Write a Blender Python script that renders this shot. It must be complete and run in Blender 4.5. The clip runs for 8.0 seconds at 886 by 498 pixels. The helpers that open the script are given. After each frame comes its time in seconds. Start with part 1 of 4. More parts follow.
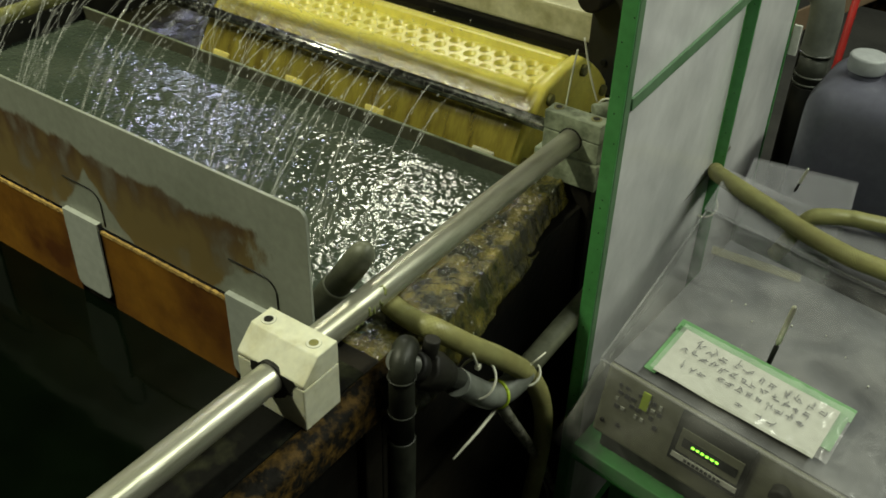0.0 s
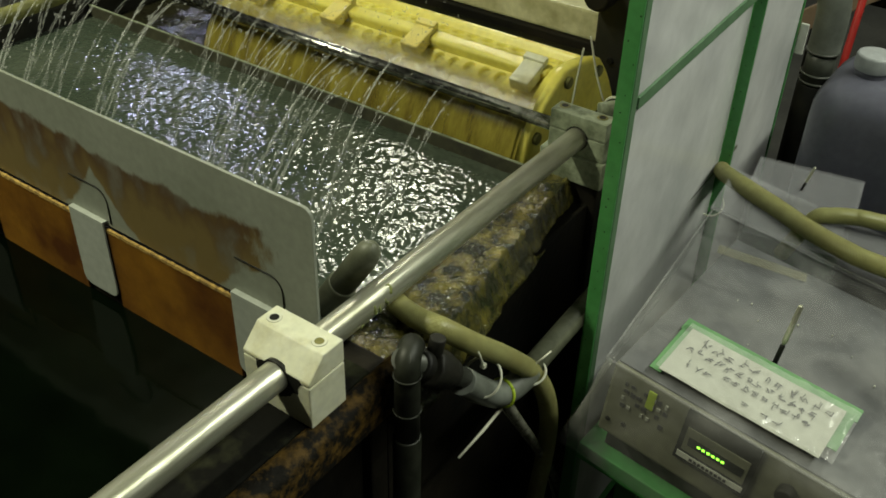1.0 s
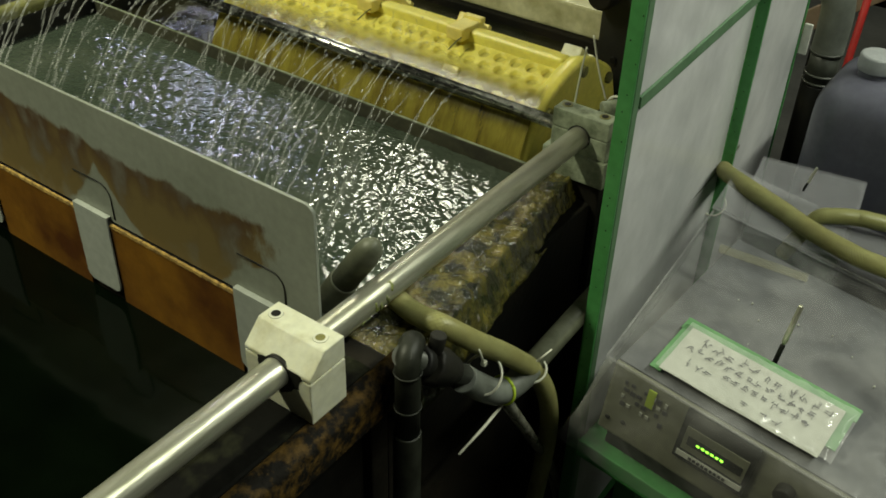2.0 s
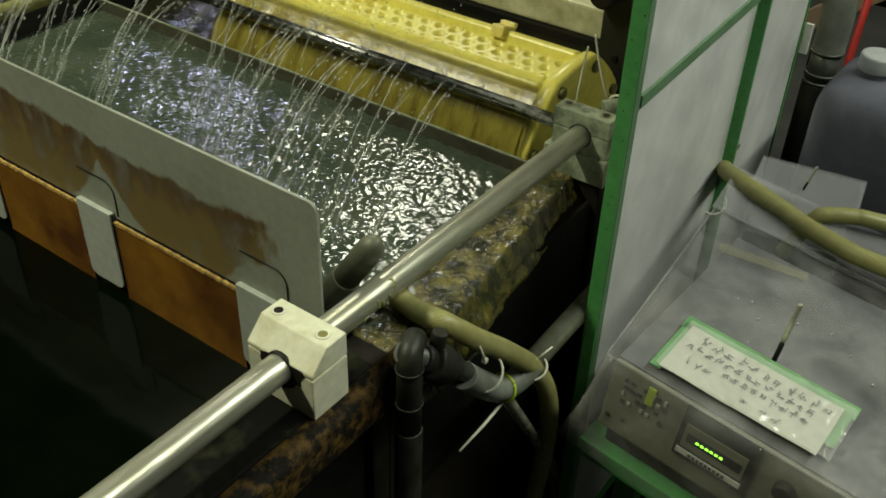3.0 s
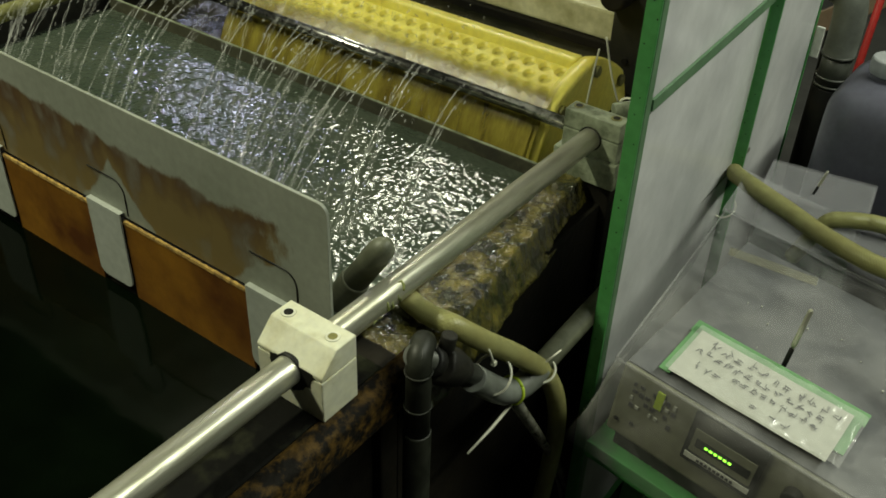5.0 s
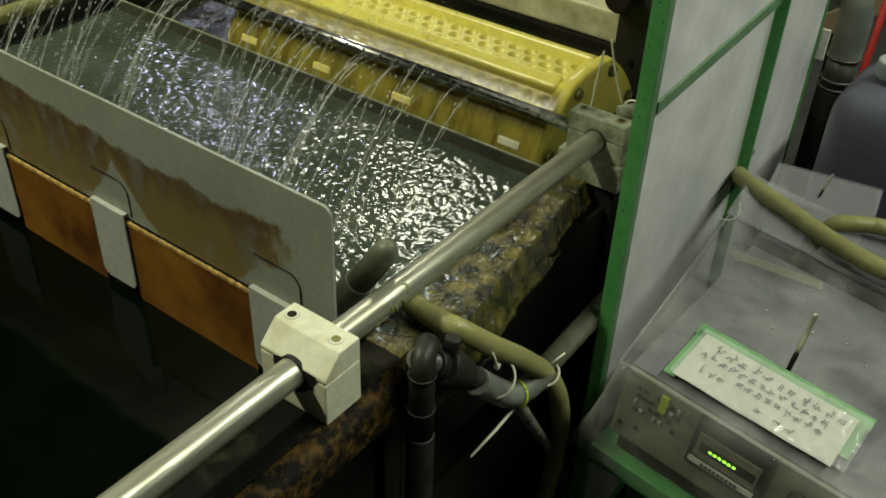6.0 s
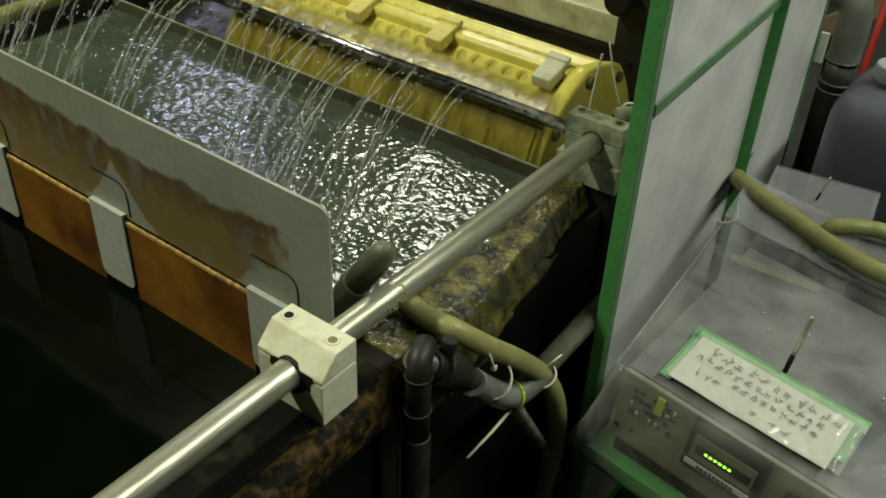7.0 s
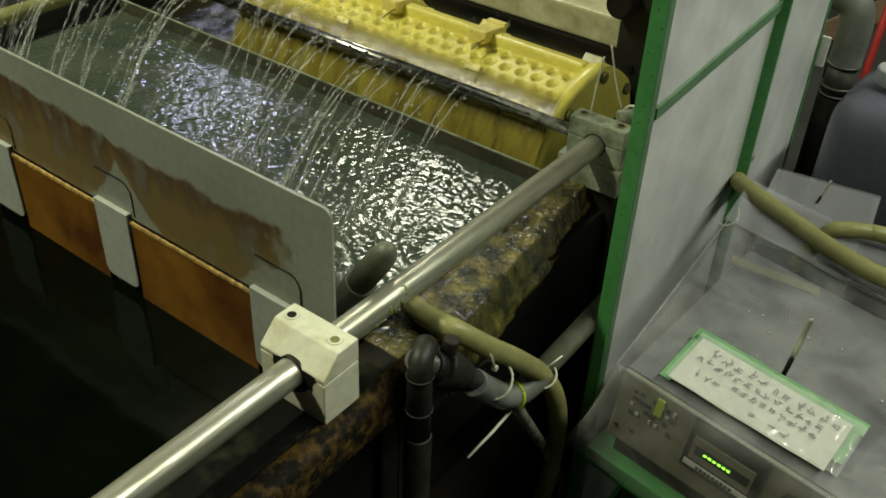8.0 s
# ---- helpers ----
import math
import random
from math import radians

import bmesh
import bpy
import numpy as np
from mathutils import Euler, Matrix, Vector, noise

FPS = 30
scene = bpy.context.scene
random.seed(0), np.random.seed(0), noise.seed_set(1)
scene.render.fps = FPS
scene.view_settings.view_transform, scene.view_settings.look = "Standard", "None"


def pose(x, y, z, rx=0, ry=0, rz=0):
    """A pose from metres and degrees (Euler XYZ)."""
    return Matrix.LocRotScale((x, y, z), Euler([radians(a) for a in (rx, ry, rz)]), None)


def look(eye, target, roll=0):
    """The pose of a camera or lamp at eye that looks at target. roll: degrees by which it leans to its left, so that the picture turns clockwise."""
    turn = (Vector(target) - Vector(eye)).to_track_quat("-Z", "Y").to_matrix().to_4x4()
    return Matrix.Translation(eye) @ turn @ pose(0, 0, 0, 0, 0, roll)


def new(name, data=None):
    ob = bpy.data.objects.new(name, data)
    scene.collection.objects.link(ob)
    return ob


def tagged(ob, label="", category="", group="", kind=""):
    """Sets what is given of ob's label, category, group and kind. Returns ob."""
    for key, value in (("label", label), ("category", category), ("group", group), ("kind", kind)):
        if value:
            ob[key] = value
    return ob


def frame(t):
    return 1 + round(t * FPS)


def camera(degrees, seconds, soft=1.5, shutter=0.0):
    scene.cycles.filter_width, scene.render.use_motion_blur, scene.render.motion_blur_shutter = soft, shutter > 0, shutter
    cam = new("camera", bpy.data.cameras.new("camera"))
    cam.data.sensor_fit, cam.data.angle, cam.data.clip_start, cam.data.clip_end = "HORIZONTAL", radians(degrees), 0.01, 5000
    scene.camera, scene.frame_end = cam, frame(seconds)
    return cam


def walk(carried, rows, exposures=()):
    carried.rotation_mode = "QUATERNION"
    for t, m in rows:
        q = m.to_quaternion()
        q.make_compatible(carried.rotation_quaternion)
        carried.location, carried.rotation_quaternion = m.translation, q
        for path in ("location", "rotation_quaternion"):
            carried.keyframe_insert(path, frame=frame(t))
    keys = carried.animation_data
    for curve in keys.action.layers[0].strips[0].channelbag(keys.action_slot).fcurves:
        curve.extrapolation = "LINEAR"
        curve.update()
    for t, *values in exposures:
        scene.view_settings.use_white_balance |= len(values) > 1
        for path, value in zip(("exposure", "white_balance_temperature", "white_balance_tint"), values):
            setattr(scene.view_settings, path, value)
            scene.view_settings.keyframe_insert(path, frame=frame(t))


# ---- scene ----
cam = camera(49.9, 8.0, 1.7, 0.4)
PATH = [
    (0, (0.537, -0.492, 0.597), (-0.379, 0.853, -0.566), 1.8),
    (0.5, (0.536, -0.491, 0.597), (-0.385, 0.849, -0.568), 1.8),
    (1, (0.536, -0.492, 0.597), (-0.387, 0.845, -0.569), 1.7),
    (1.5, (0.538, -0.492, 0.598), (-0.389, 0.841, -0.57), 1.8),
    (3, (0.542, -0.498, 0.603), (-0.385, 0.829, -0.571), 2.1),
    (3.5, (0.541, -0.499, 0.605), (-0.388, 0.826, -0.572), 2.2),
    (4, (0.54, -0.499, 0.605), (-0.392, 0.823, -0.571), 2.2),
    (4.5, (0.538, -0.499, 0.606), (-0.394, 0.822, -0.571), 2.3),
    (6, (0.533, -0.496, 0.606), (-0.407, 0.819, -0.57), 2.4),
    (6.5, (0.534, -0.496, 0.606), (-0.407, 0.821, -0.568), 2.5),
    (7, (0.537, -0.495, 0.609), (-0.405, 0.82, -0.567), 2.6),
    (7.5, (0.539, -0.496, 0.609), (-0.405, 0.818, -0.566), 2.7),
    (8, (0.541, -0.5, 0.613), (-0.406, 0.814, -0.561), 2.8),
]
walk(cam, [(t, look(eye, target, roll)) for t, eye, target, roll in PATH])

# ---- light ----
world = bpy.data.worlds.new("world")
scene.world = world
world.use_nodes = True
world.node_tree.nodes["Background"].inputs[0].default_value = (0.55, 0.62, 0.5, 1)
world.node_tree.nodes["Background"].inputs[1].default_value = 0.02
scene.view_settings.exposure = 0.1


def area_lamp(name, eye, target, sx, sy, watts, colour):
    d = bpy.data.lights.new(name, "AREA")
    d.shape, d.size, d.size_y, d.energy, d.color = "RECTANGLE", sx, sy, watts, colour
    ob = new(name, d)
    ob.matrix_basis = look(eye, target)
    return ob


LAMPS = [
    ("tube_light", (-1.85, 2.7, 2.1), (-1.85, 2.69, 0), 0.34, 0.5, 27, (0.99, 1.0, 0.78)),
    ("tube_light", (-3.7, 3.0, 2.1), (-3.7, 2.99, 0), 0.26, 0.24, 15, (0.68, 0.72, 1.0)),
    ("tube_light", (-1.4, -0.85, 2.05), (-1.4, -0.86, 0), 0.2, 1.4, 74, (0.99, 1.0, 0.71)),
    ("tube_light", (1.4, 1.6, 2.05), (1.4, 1.59, 0), 0.15, 3.6, 86, (0.95, 1.0, 0.82)),
]
for row in LAMPS:
    area_lamp(*row)


# ---- materials ----
def mat(name, colour, rough=0.5, metal=0.0, second=None, scale=8.0, detail=6.0, bump=0.2, fine=90.0, low=0.4, high=0.65, spec=0.5,
        alpha=1.0, trans=0.0, emit=0.0, island=0.0, stretch=(1, 1, 1), rough2=None, coat=0.0, sub=0.0):
    m = bpy.data.materials.new(name)
    m.use_nodes = True
    nt = m.node_tree
    b = nt.nodes["Principled BSDF"]
    L = nt.links.new
    tc = nt.nodes.new("ShaderNodeTexCoord")
    mp = nt.nodes.new("ShaderNodeMapping")
    mp.inputs["Scale"].default_value = stretch
    L(tc.outputs["Object"], mp.inputs["Vector"])
    n1 = nt.nodes.new("ShaderNodeTexNoise")
    n1.inputs["Scale"].default_value, n1.inputs["Detail"].default_value, n1.inputs["Roughness"].default_value = scale, detail, 0.62
    L(mp.outputs[0], n1.inputs["Vector"])
    ramp = nt.nodes.new("ShaderNodeValToRGB")
    e = ramp.color_ramp.elements
    e[0].position, e[1].position = low, high
    second = second or [c * 0.75 for c in colour]
    e[0].color, e[1].color = (*colour, 1), (*second, 1)
    L(n1.outputs["Fac"], ramp.inputs[0])
    n2 = nt.nodes.new("ShaderNodeTexNoise")
    n2.inputs["Scale"].default_value, n2.inputs["Detail"].default_value = fine, 3
    L(mp.outputs[0], n2.inputs["Vector"])
    mix = nt.nodes.new("ShaderNodeMix")
    mix.data_type, mix.blend_type = "RGBA", "MULTIPLY"
    mix.inputs["Factor"].default_value = 0.35
    L(ramp.outputs[0], mix.inputs["A"])
    gr = nt.nodes.new("ShaderNodeValToRGB")
    gr.color_ramp.elements[0].position, gr.color_ramp.elements[1].position = 0.3, 0.7
    gr.color_ramp.elements[0].color = (0.55, 0.55, 0.55, 1)
    L(n2.outputs["Fac"], gr.inputs[0])
    L(gr.outputs[0], mix.inputs["B"])
    L(mix.outputs["Result"], b.inputs["Base Color"])
    b.inputs["Metallic"].default_value = metal
    b.inputs["Specular IOR Level"].default_value = spec
    b.inputs["Alpha"].default_value = alpha
    b.inputs["Transmission Weight"].default_value = trans
    b.inputs["Coat Weight"].default_value = coat
    if sub:
        b.inputs["Subsurface Weight"].default_value = sub
        b.inputs["Subsurface Radius"].default_value = (0.01, 0.008, 0.003)
    rr = nt.nodes.new("ShaderNodeMapRange")
    rr.inputs["To Min"].default_value = rough
    rr.inputs["To Max"].default_value = rough2 if rough2 is not None else min(1, rough * 1.4)
    L(n1.outputs["Fac"], rr.inputs["Value"])
    L(rr.outputs[0], b.inputs["Roughness"])
    if bump:
        bp = nt.nodes.new("ShaderNodeBump")
        bp.inputs["Strength"].default_value, bp.inputs["Distance"].default_value = bump, 0.003
        L(n2.outputs["Fac"], bp.inputs["Height"])
        L(bp.outputs[0], b.inputs["Normal"])
    if emit:
        b.inputs["Emission Color"].default_value = (*colour, 1)
        b.inputs["Emission Strength"].default_value = emit
    return m


M = dict(
    steel=mat("polished_steel", (0.64, 0.64, 0.52), 0.2, 0.76, (0.3, 0.3, 0.2), 60, bump=0.22, fine=120, rough2=0.5, stretch=(1, 0.14, 1), low=0.45, high=0.72),
    dull_steel=mat("spotted_steel", (0.5, 0.5, 0.48), 0.2, 1.0, (0.16, 0.16, 0.14), 55, bump=0.1, low=0.45, high=0.6),
    white=mat("white_plastic", (0.66, 0.66, 0.5), 0.42, 0, (0.4, 0.36, 0.17), 16, bump=0.05, sub=0.1, low=0.52, high=0.8),
    old_grey=mat("weathered_grey_plastic", (0.3, 0.34, 0.24), 0.5, 0, (0.11, 0.13, 0.08), 38, bump=0.2),
    yellow=mat("yellow_plastic", (0.78, 0.71, 0.15), 0.28, 0, (0.68, 0.59, 0.1), 9, bump=0.06, sub=0.15, spec=0.5),
    yellow_pale=mat("pale_yellow_plastic", (0.8, 0.7, 0.22), 0.35, 0, (0.7, 0.58, 0.15), 9, bump=0.06, sub=0.1),
    mesh_dark=mat("wet_mesh", (0.58, 0.53, 0.12), 0.4, 0, (0.4, 0.36, 0.08), 60, bump=0.4),
    bolt=mat("dirty_green_bolt", (0.2, 0.19, 0.05), 0.45, 0, (0.09, 0.09, 0.03), 40),
    black=mat("black_rubber", (0.01, 0.01, 0.009), 0.45, 0, (0.02, 0.019, 0.014), 20, spec=0.25),
    # near-black: shade of the gap beside the tank is put into this colour
    dark=mat("shade_black_wall", (0.005, 0.005, 0.004), 0.6, 0, (0.016, 0.013, 0.008), 6, bump=0.4, spec=0.15),
    sheet=mat("grey_pvc_sheet", (0.42, 0.45, 0.41), 0.42, 0, (0.36, 0.39, 0.35), 5, bump=0.03),
    orange=mat("resin_board", (0.32, 0.15, 0.016), 0.35, 0, (0.09, 0.03, 0.006), 6, bump=0.12, low=0.33, high=0.66),
    foam=mat("yellow_board_edge", (0.55, 0.36, 0.09), 0.8, 0, (0.16, 0.1, 0.03), 90, bump=0.8),
    rust=mat("rusted_steel", (0.09, 0.052, 0.011), 0.6, 0, (0.006, 0.005, 0.003), 65, detail=11, bump=1.0, spec=0.15, low=0.36, high=0.56),
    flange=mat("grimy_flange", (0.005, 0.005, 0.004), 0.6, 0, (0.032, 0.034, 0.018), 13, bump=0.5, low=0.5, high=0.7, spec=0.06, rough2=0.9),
    crust=mat("wet_crusted_lip", (0.026, 0.028, 0.011), 0.06, 0, (0.2, 0.17, 0.032), 30, detail=12, bump=1.0, fine=210, rough2=0.28, low=0.42, high=0.72, coat=0.4),
    water=mat("murky_water", (0.042, 0.056, 0.04), 0.025, 0, (0.07, 0.084, 0.062), 6, bump=0.24, fine=130, rough2=0.07, spec=0.5),
    bath=mat("dark_bath_water", (0.01, 0.011, 0.006), 0.2, 0, (0.02, 0.018, 0.008), 6, bump=0.3, fine=60, rough2=0.35, spec=0.15),
    liquid=mat("dark_plating_liquid", (0.0008, 0.0018, 0.0008), 0.06, 0, (0.0018, 0.0036, 0.0015), 3, bump=0.04, fine=25, rough2=0.1, spec=0.13),
    drop=mat("water_drops", (0.9, 0.92, 0.88), 0.12, 0, (0.75, 0.77, 0.72), 90, bump=0, alpha=0.22),
    green=mat("green_paint", (0.06, 0.26, 0.07), 0.4, 0, (0.08, 0.3, 0.09), 14, bump=0.1),
    pale_green=mat("green_tape", (0.12, 0.27, 0.11), 0.5, 0, (0.08, 0.21, 0.08), 30, bump=0.1),
    vinyl=mat("dusty_clear_vinyl", (0.4, 0.4, 0.4), 0.12, 0, (0.52, 0.52, 0.5), 7, bump=0.9, fine=22, alpha=0.16, rough2=0.3),
    case=mat("beige_case", (0.2, 0.205, 0.14), 0.5, 0, (0.13, 0.135, 0.09), 16, bump=0.05),
    case_top=mat("grey_case_top", (0.095, 0.098, 0.105), 0.5, 0, (0.03, 0.032, 0.036), 9, detail=10, bump=0.05),
    screen=mat("display_window", (0.008, 0.01, 0.008), 0.15, 0, (0.01, 0.012, 0.01), 10, bump=0),
    led=mat("green_led", (0.3, 1.0, 0.05), 0.4, emit=3.0, bump=0),
    paper=mat("paper", (0.45, 0.46, 0.4), 0.6, 0, (0.38, 0.39, 0.33), 12, bump=0.03, coat=0.5),
    ink=mat("marker_ink", (0.02, 0.02, 0.025), 0.5, 0, (0.05, 0.05, 0.05), 60, bump=0),
    # base lowered to carry the shade on the pipes beside the tank
    grey_pipe=mat("grey_pvc_pipe", (0.065, 0.07, 0.058), 0.35, 0, (0.022, 0.024, 0.018), 15, bump=0.08),
    hose=mat("yellowed_braided_hose", (0.36, 0.36, 0.145), 0.3, 0, (0.27, 0.25, 0.09), 14, bump=0.1),
    braid=mat("hose_braid", (0.29, 0.28, 0.1), 0.5, bump=0),
    clear_hose=mat("clear_hose", (0.3, 0.3, 0.24), 0.15, 0, (0.14, 0.14, 0.1), 50, alpha=0.8),
    tie=mat("cable_tie_nylon", (0.7, 0.7, 0.56), 0.4, bump=0),
    jug=mat("smoky_jug_plastic", (0.13, 0.13, 0.165), 0.25, 0, (0.09, 0.09, 0.125), 4, bump=0.03),
    cap=mat("grey_cap", (0.4, 0.42, 0.42), 0.4),
    beam=mat("cream_beam", (0.62, 0.6, 0.38), 0.35, 0, (0.34, 0.32, 0.16), 10, bump=0.2),
    slime=mat("olive_rim", (0.2, 0.2, 0.05), 0.5, 0, (0.1, 0.1, 0.03), 20, bump=0.5),
    red=mat("red_paint", (0.4, 0.02, 0.015), 0.4),
    wood=mat("grey_wood", (0.2, 0.14, 0.09), 0.7),
    blue=mat("blue_plastic", (0.05, 0.12, 0.4), 0.4),
    concrete=mat("concrete", (0.035, 0.035, 0.03), 0.7, 0, (0.015, 0.015, 0.013), 3, bump=0.4),
    deposit=mat("olive_deposit", (0.05, 0.05, 0.027), 0.6, 0, (0.025, 0.025, 0.015), 18, bump=0.6),
    bead=mat("lighter_green", (0.12, 0.22, 0.12), 0.4, 0, (0.09, 0.18, 0.09), 14, bump=0.1),
    # grey pipe plastic with the gap's shade darkened into its colour
    shaded_pipe=mat("shade_dark_pipe", (0.022, 0.024, 0.017), 0.4, 0, (0.007, 0.008, 0.005), 25, bump=0.2, spec=0.3),
    lime=mat("lime_stain", (0.45, 0.6, 0.03), 0.5, bump=0),
)


def milky_acrylic():
    """Scratched milky acrylic that lets light through, diffused."""
    # cloudy mottling, its contrast raised to stand in for glare and uneven light
    m = mat("milky_acrylic", (0.86, 0.86, 0.86), 0.08, 0, (0.5, 0.51, 0.52), 4.5, detail=10, bump=0.5, rough2=0.35, fine=11, stretch=(1, 1.1, 0.9), low=0.32, high=0.72)
    nt = m.node_tree
    b = nt.nodes["Principled BSDF"]
    tr = nt.nodes.new("ShaderNodeBsdfTranslucent")
    nt.links.new(b.inputs["Base Color"].links[0].from_socket, tr.inputs["Color"])
    mx = nt.nodes.new("ShaderNodeMixShader")
    mx.inputs[0].default_value = 0.12
    nt.links.new(b.outputs[0], mx.inputs[1])
    nt.links.new(tr.outputs[0], mx.inputs[2])
    clear = nt.nodes.new("ShaderNodeBsdfTransparent")
    m2 = nt.nodes.new("ShaderNodeMixShader")
    m2.inputs[0].default_value = 0.06
    nt.links.new(mx.outputs[0], m2.inputs[1])
    nt.links.new(clear.outputs[0], m2.inputs[2])
    nt.links.new(m2.outputs[0], nt.nodes["Material Output"].inputs["Surface"])
    return m


def dusty(m, lo, hi, scale):
    """Uneven dust: the sheet is clearer in some places than in others."""
    nt = m.node_tree
    tc = nt.nodes.new("ShaderNodeTexCoord")
    n = nt.nodes.new("ShaderNodeTexNoise")
    n.inputs["Scale"].default_value, n.inputs["Detail"].default_value, n.inputs["Distortion"].default_value = scale, 9, 0.6
    r = nt.nodes.new("ShaderNodeMapRange")
    r.inputs["From Min"].default_value, r.inputs["From Max"].default_value = 0.35, 0.7
    r.inputs["To Min"].default_value, r.inputs["To Max"].default_value = lo, hi
    nt.links.new(tc.outputs["Object"], n.inputs["Vector"])
    nt.links.new(n.outputs["Fac"], r.inputs["Value"])
    nt.links.new(r.outputs[0], nt.nodes["Principled BSDF"].inputs["Alpha"])


dusty(M["vinyl"], 0.07, 0.33, 12)
M["milky"] = milky_acrylic()
M["cloudy"] = mat("cloudy_folded_vinyl", (0.42, 0.42, 0.43), 0.2, 0, (0.34, 0.34, 0.35), 9, bump=0.6, fine=24, alpha=0.38, rough2=0.35)
M["old_pipe"] = mat("weathered_olive_pipe", (0.15, 0.16, 0.11), 0.4, 0, (0.07, 0.075, 0.045), 22, bump=0.1)
M["clear"] = mat("clear_acrylic", (0.5, 0.5, 0.52), 0.1, 0, (0.4, 0.4, 0.42), 20, bump=0.02, alpha=0.2, rough2=0.2)
M["cap_white"] = mat("white_print", (0.7, 0.71, 0.64), 0.5, 0, (0.6, 0.61, 0.54), 30, bump=0)
M["cap_pipe"] = mat("pale_grey_pvc", (0.2, 0.215, 0.19), 0.35, 0, (0.12, 0.13, 0.11), 12, bump=0.06)


# ---- mesh helpers ----
def cube(bm, x0, x1, y0, y1, z0, z1, bevel=0.0, m=None, seg=2):
    vs = bmesh.ops.create_cube(bm, size=1.0)["verts"]
    for v in vs:
        v.co = Vector((x0 + (v.co.x + 0.5) * (x1 - x0), y0 + (v.co.y + 0.5) * (y1 - y0), z0 + (v.co.z + 0.5) * (z1 - z0)))
    if bevel:
        es = list({e for v in vs for e in v.link_edges})
        r = bmesh.ops.bevel(bm, geom=es, offset=bevel, segments=seg, affect="EDGES", profile=0.6)
        vs = list({v for f in r["faces"] for v in f.verts} | {v for v in vs if v.is_valid})
    if m is not None:
        for v in vs:
            v.co = m @ v.co
    return vs


def smooth_line(pts, n=8):
    pts = [Vector(p) for p in pts]
    out = []
    for i in range(len(pts) - 1):
        p0, p1, p2, p3 = pts[max(i - 1, 0)], pts[i], pts[i + 1], pts[min(i + 2, len(pts) - 1)]
        for k in range(n):
            t = k / n
            out.append(0.5 * ((2 * p1) + (p2 - p0) * t + (2 * p0 - 5 * p1 + 4 * p2 - p3) * t * t + (3 * p1 - p0 - 3 * p2 + p3) * t ** 3))
    out.append(pts[-1])
    return out


def tube(bm, pts, r, seg=16, caps=True):
    """A round tube along a line; r is a number or a list."""
    pts = [Vector(p) for p in pts]
    n = len(pts)
    rs = r if isinstance(r, (list, tuple)) else [r] * n
    d = (pts[1] - pts[0]).normalized()
    u = d.orthogonal().normalized()
    rings = []
    for i in range(n):
        d = (pts[min(i + 1, n - 1)] - pts[max(i - 1, 0)]).normalized()
        u = (u - d * u.dot(d)).normalized()
        w = d.cross(u)
        rings.append([bm.verts.new(pts[i] + rs[i] * (math.cos(a) * u + math.sin(a) * w)) for a in (2 * math.pi * k / seg for k in range(seg))])
    for a, b in zip(rings, rings[1:]):
        for k in range(seg):
            f = bm.faces.new((a[k], a[(k + 1) % seg], b[(k + 1) % seg], b[k]))
            f.smooth = True
    if caps:
        bm.faces.new(list(reversed(rings[0])))
        bm.faces.new(rings[-1])
    return rings


def rod(bm, a, b, r, seg=24, edge=0.0):
    a, b = Vector(a), Vector(b)
    d = (b - a).normalized()
    if edge:
        return tube(bm, [a, a + d * edge * 0.3, a + d * edge, b - d * edge, b - d * edge * 0.3, b], [r - edge, r - edge * 0.3, r, r, r - edge * 0.3, r - edge], seg)
    return tube(bm, [a, b], r, seg)


def prism(bm, outline, axis, lo, hi, bevel=0.0):
    """A polygon in the plane across the axis, drawn out from lo to hi."""
    def at(p, q):
        return {"x": (q, p[0], p[1]), "y": (p[0], q, p[1]), "z": (p[0], p[1], q)}[axis]
    a = [bm.verts.new(at(p, lo)) for p in outline]
    b = [bm.verts.new(at(p, hi)) for p in outline]
    n = len(a)
    fs = [bm.faces.new(a), bm.faces.new(list(reversed(b)))]
    for k in range(n):
        fs.append(bm.faces.new((a[k], b[k], b[(k + 1) % n], a[(k + 1) % n])))
    bmesh.ops.recalc_face_normals(bm, faces=fs)
    if bevel:
        bmesh.ops.bevel(bm, geom=list({e for f in fs for e in f.edges}), offset=bevel, segments=2, affect="EDGES", profile=0.6)


def finish(bm, name, material, soft=False):
    me = bpy.data.meshes.new(name)
    if soft:
        for f in bm.faces:
            f.smooth = True
    bm.to_mesh(me)
    bm.free()
    me.materials.append(material)
    return me


def part(name, bm, material, parent, label="", soft=False):
    ob = new(name, bm if isinstance(bm, bpy.types.Mesh) else finish(bm, name, material, soft))
    ob.parent = parent
    if label:
        tagged(ob, label)
    return ob


def thing(name, label, category, m=None, group="", kind=""):
    ob = tagged(new(name), label, category, group, kind)
    ob.empty_display_size = 0.02
    if m is not None:
        ob.matrix_basis = m
    return ob


def solid(name, bm, material, label, category, group="", kind="", soft=False, m=None):
    ob = tagged(new(name, finish(bm, name, material, soft)), label, category, group, kind)
    if m is not None:
        ob.matrix_basis = m
    return ob


def B():
    return bmesh.new()


RND = random.Random(7)
FLOOR = -0.95
FLANGE = -0.08
WATER = -0.10
LIQUID = -0.20


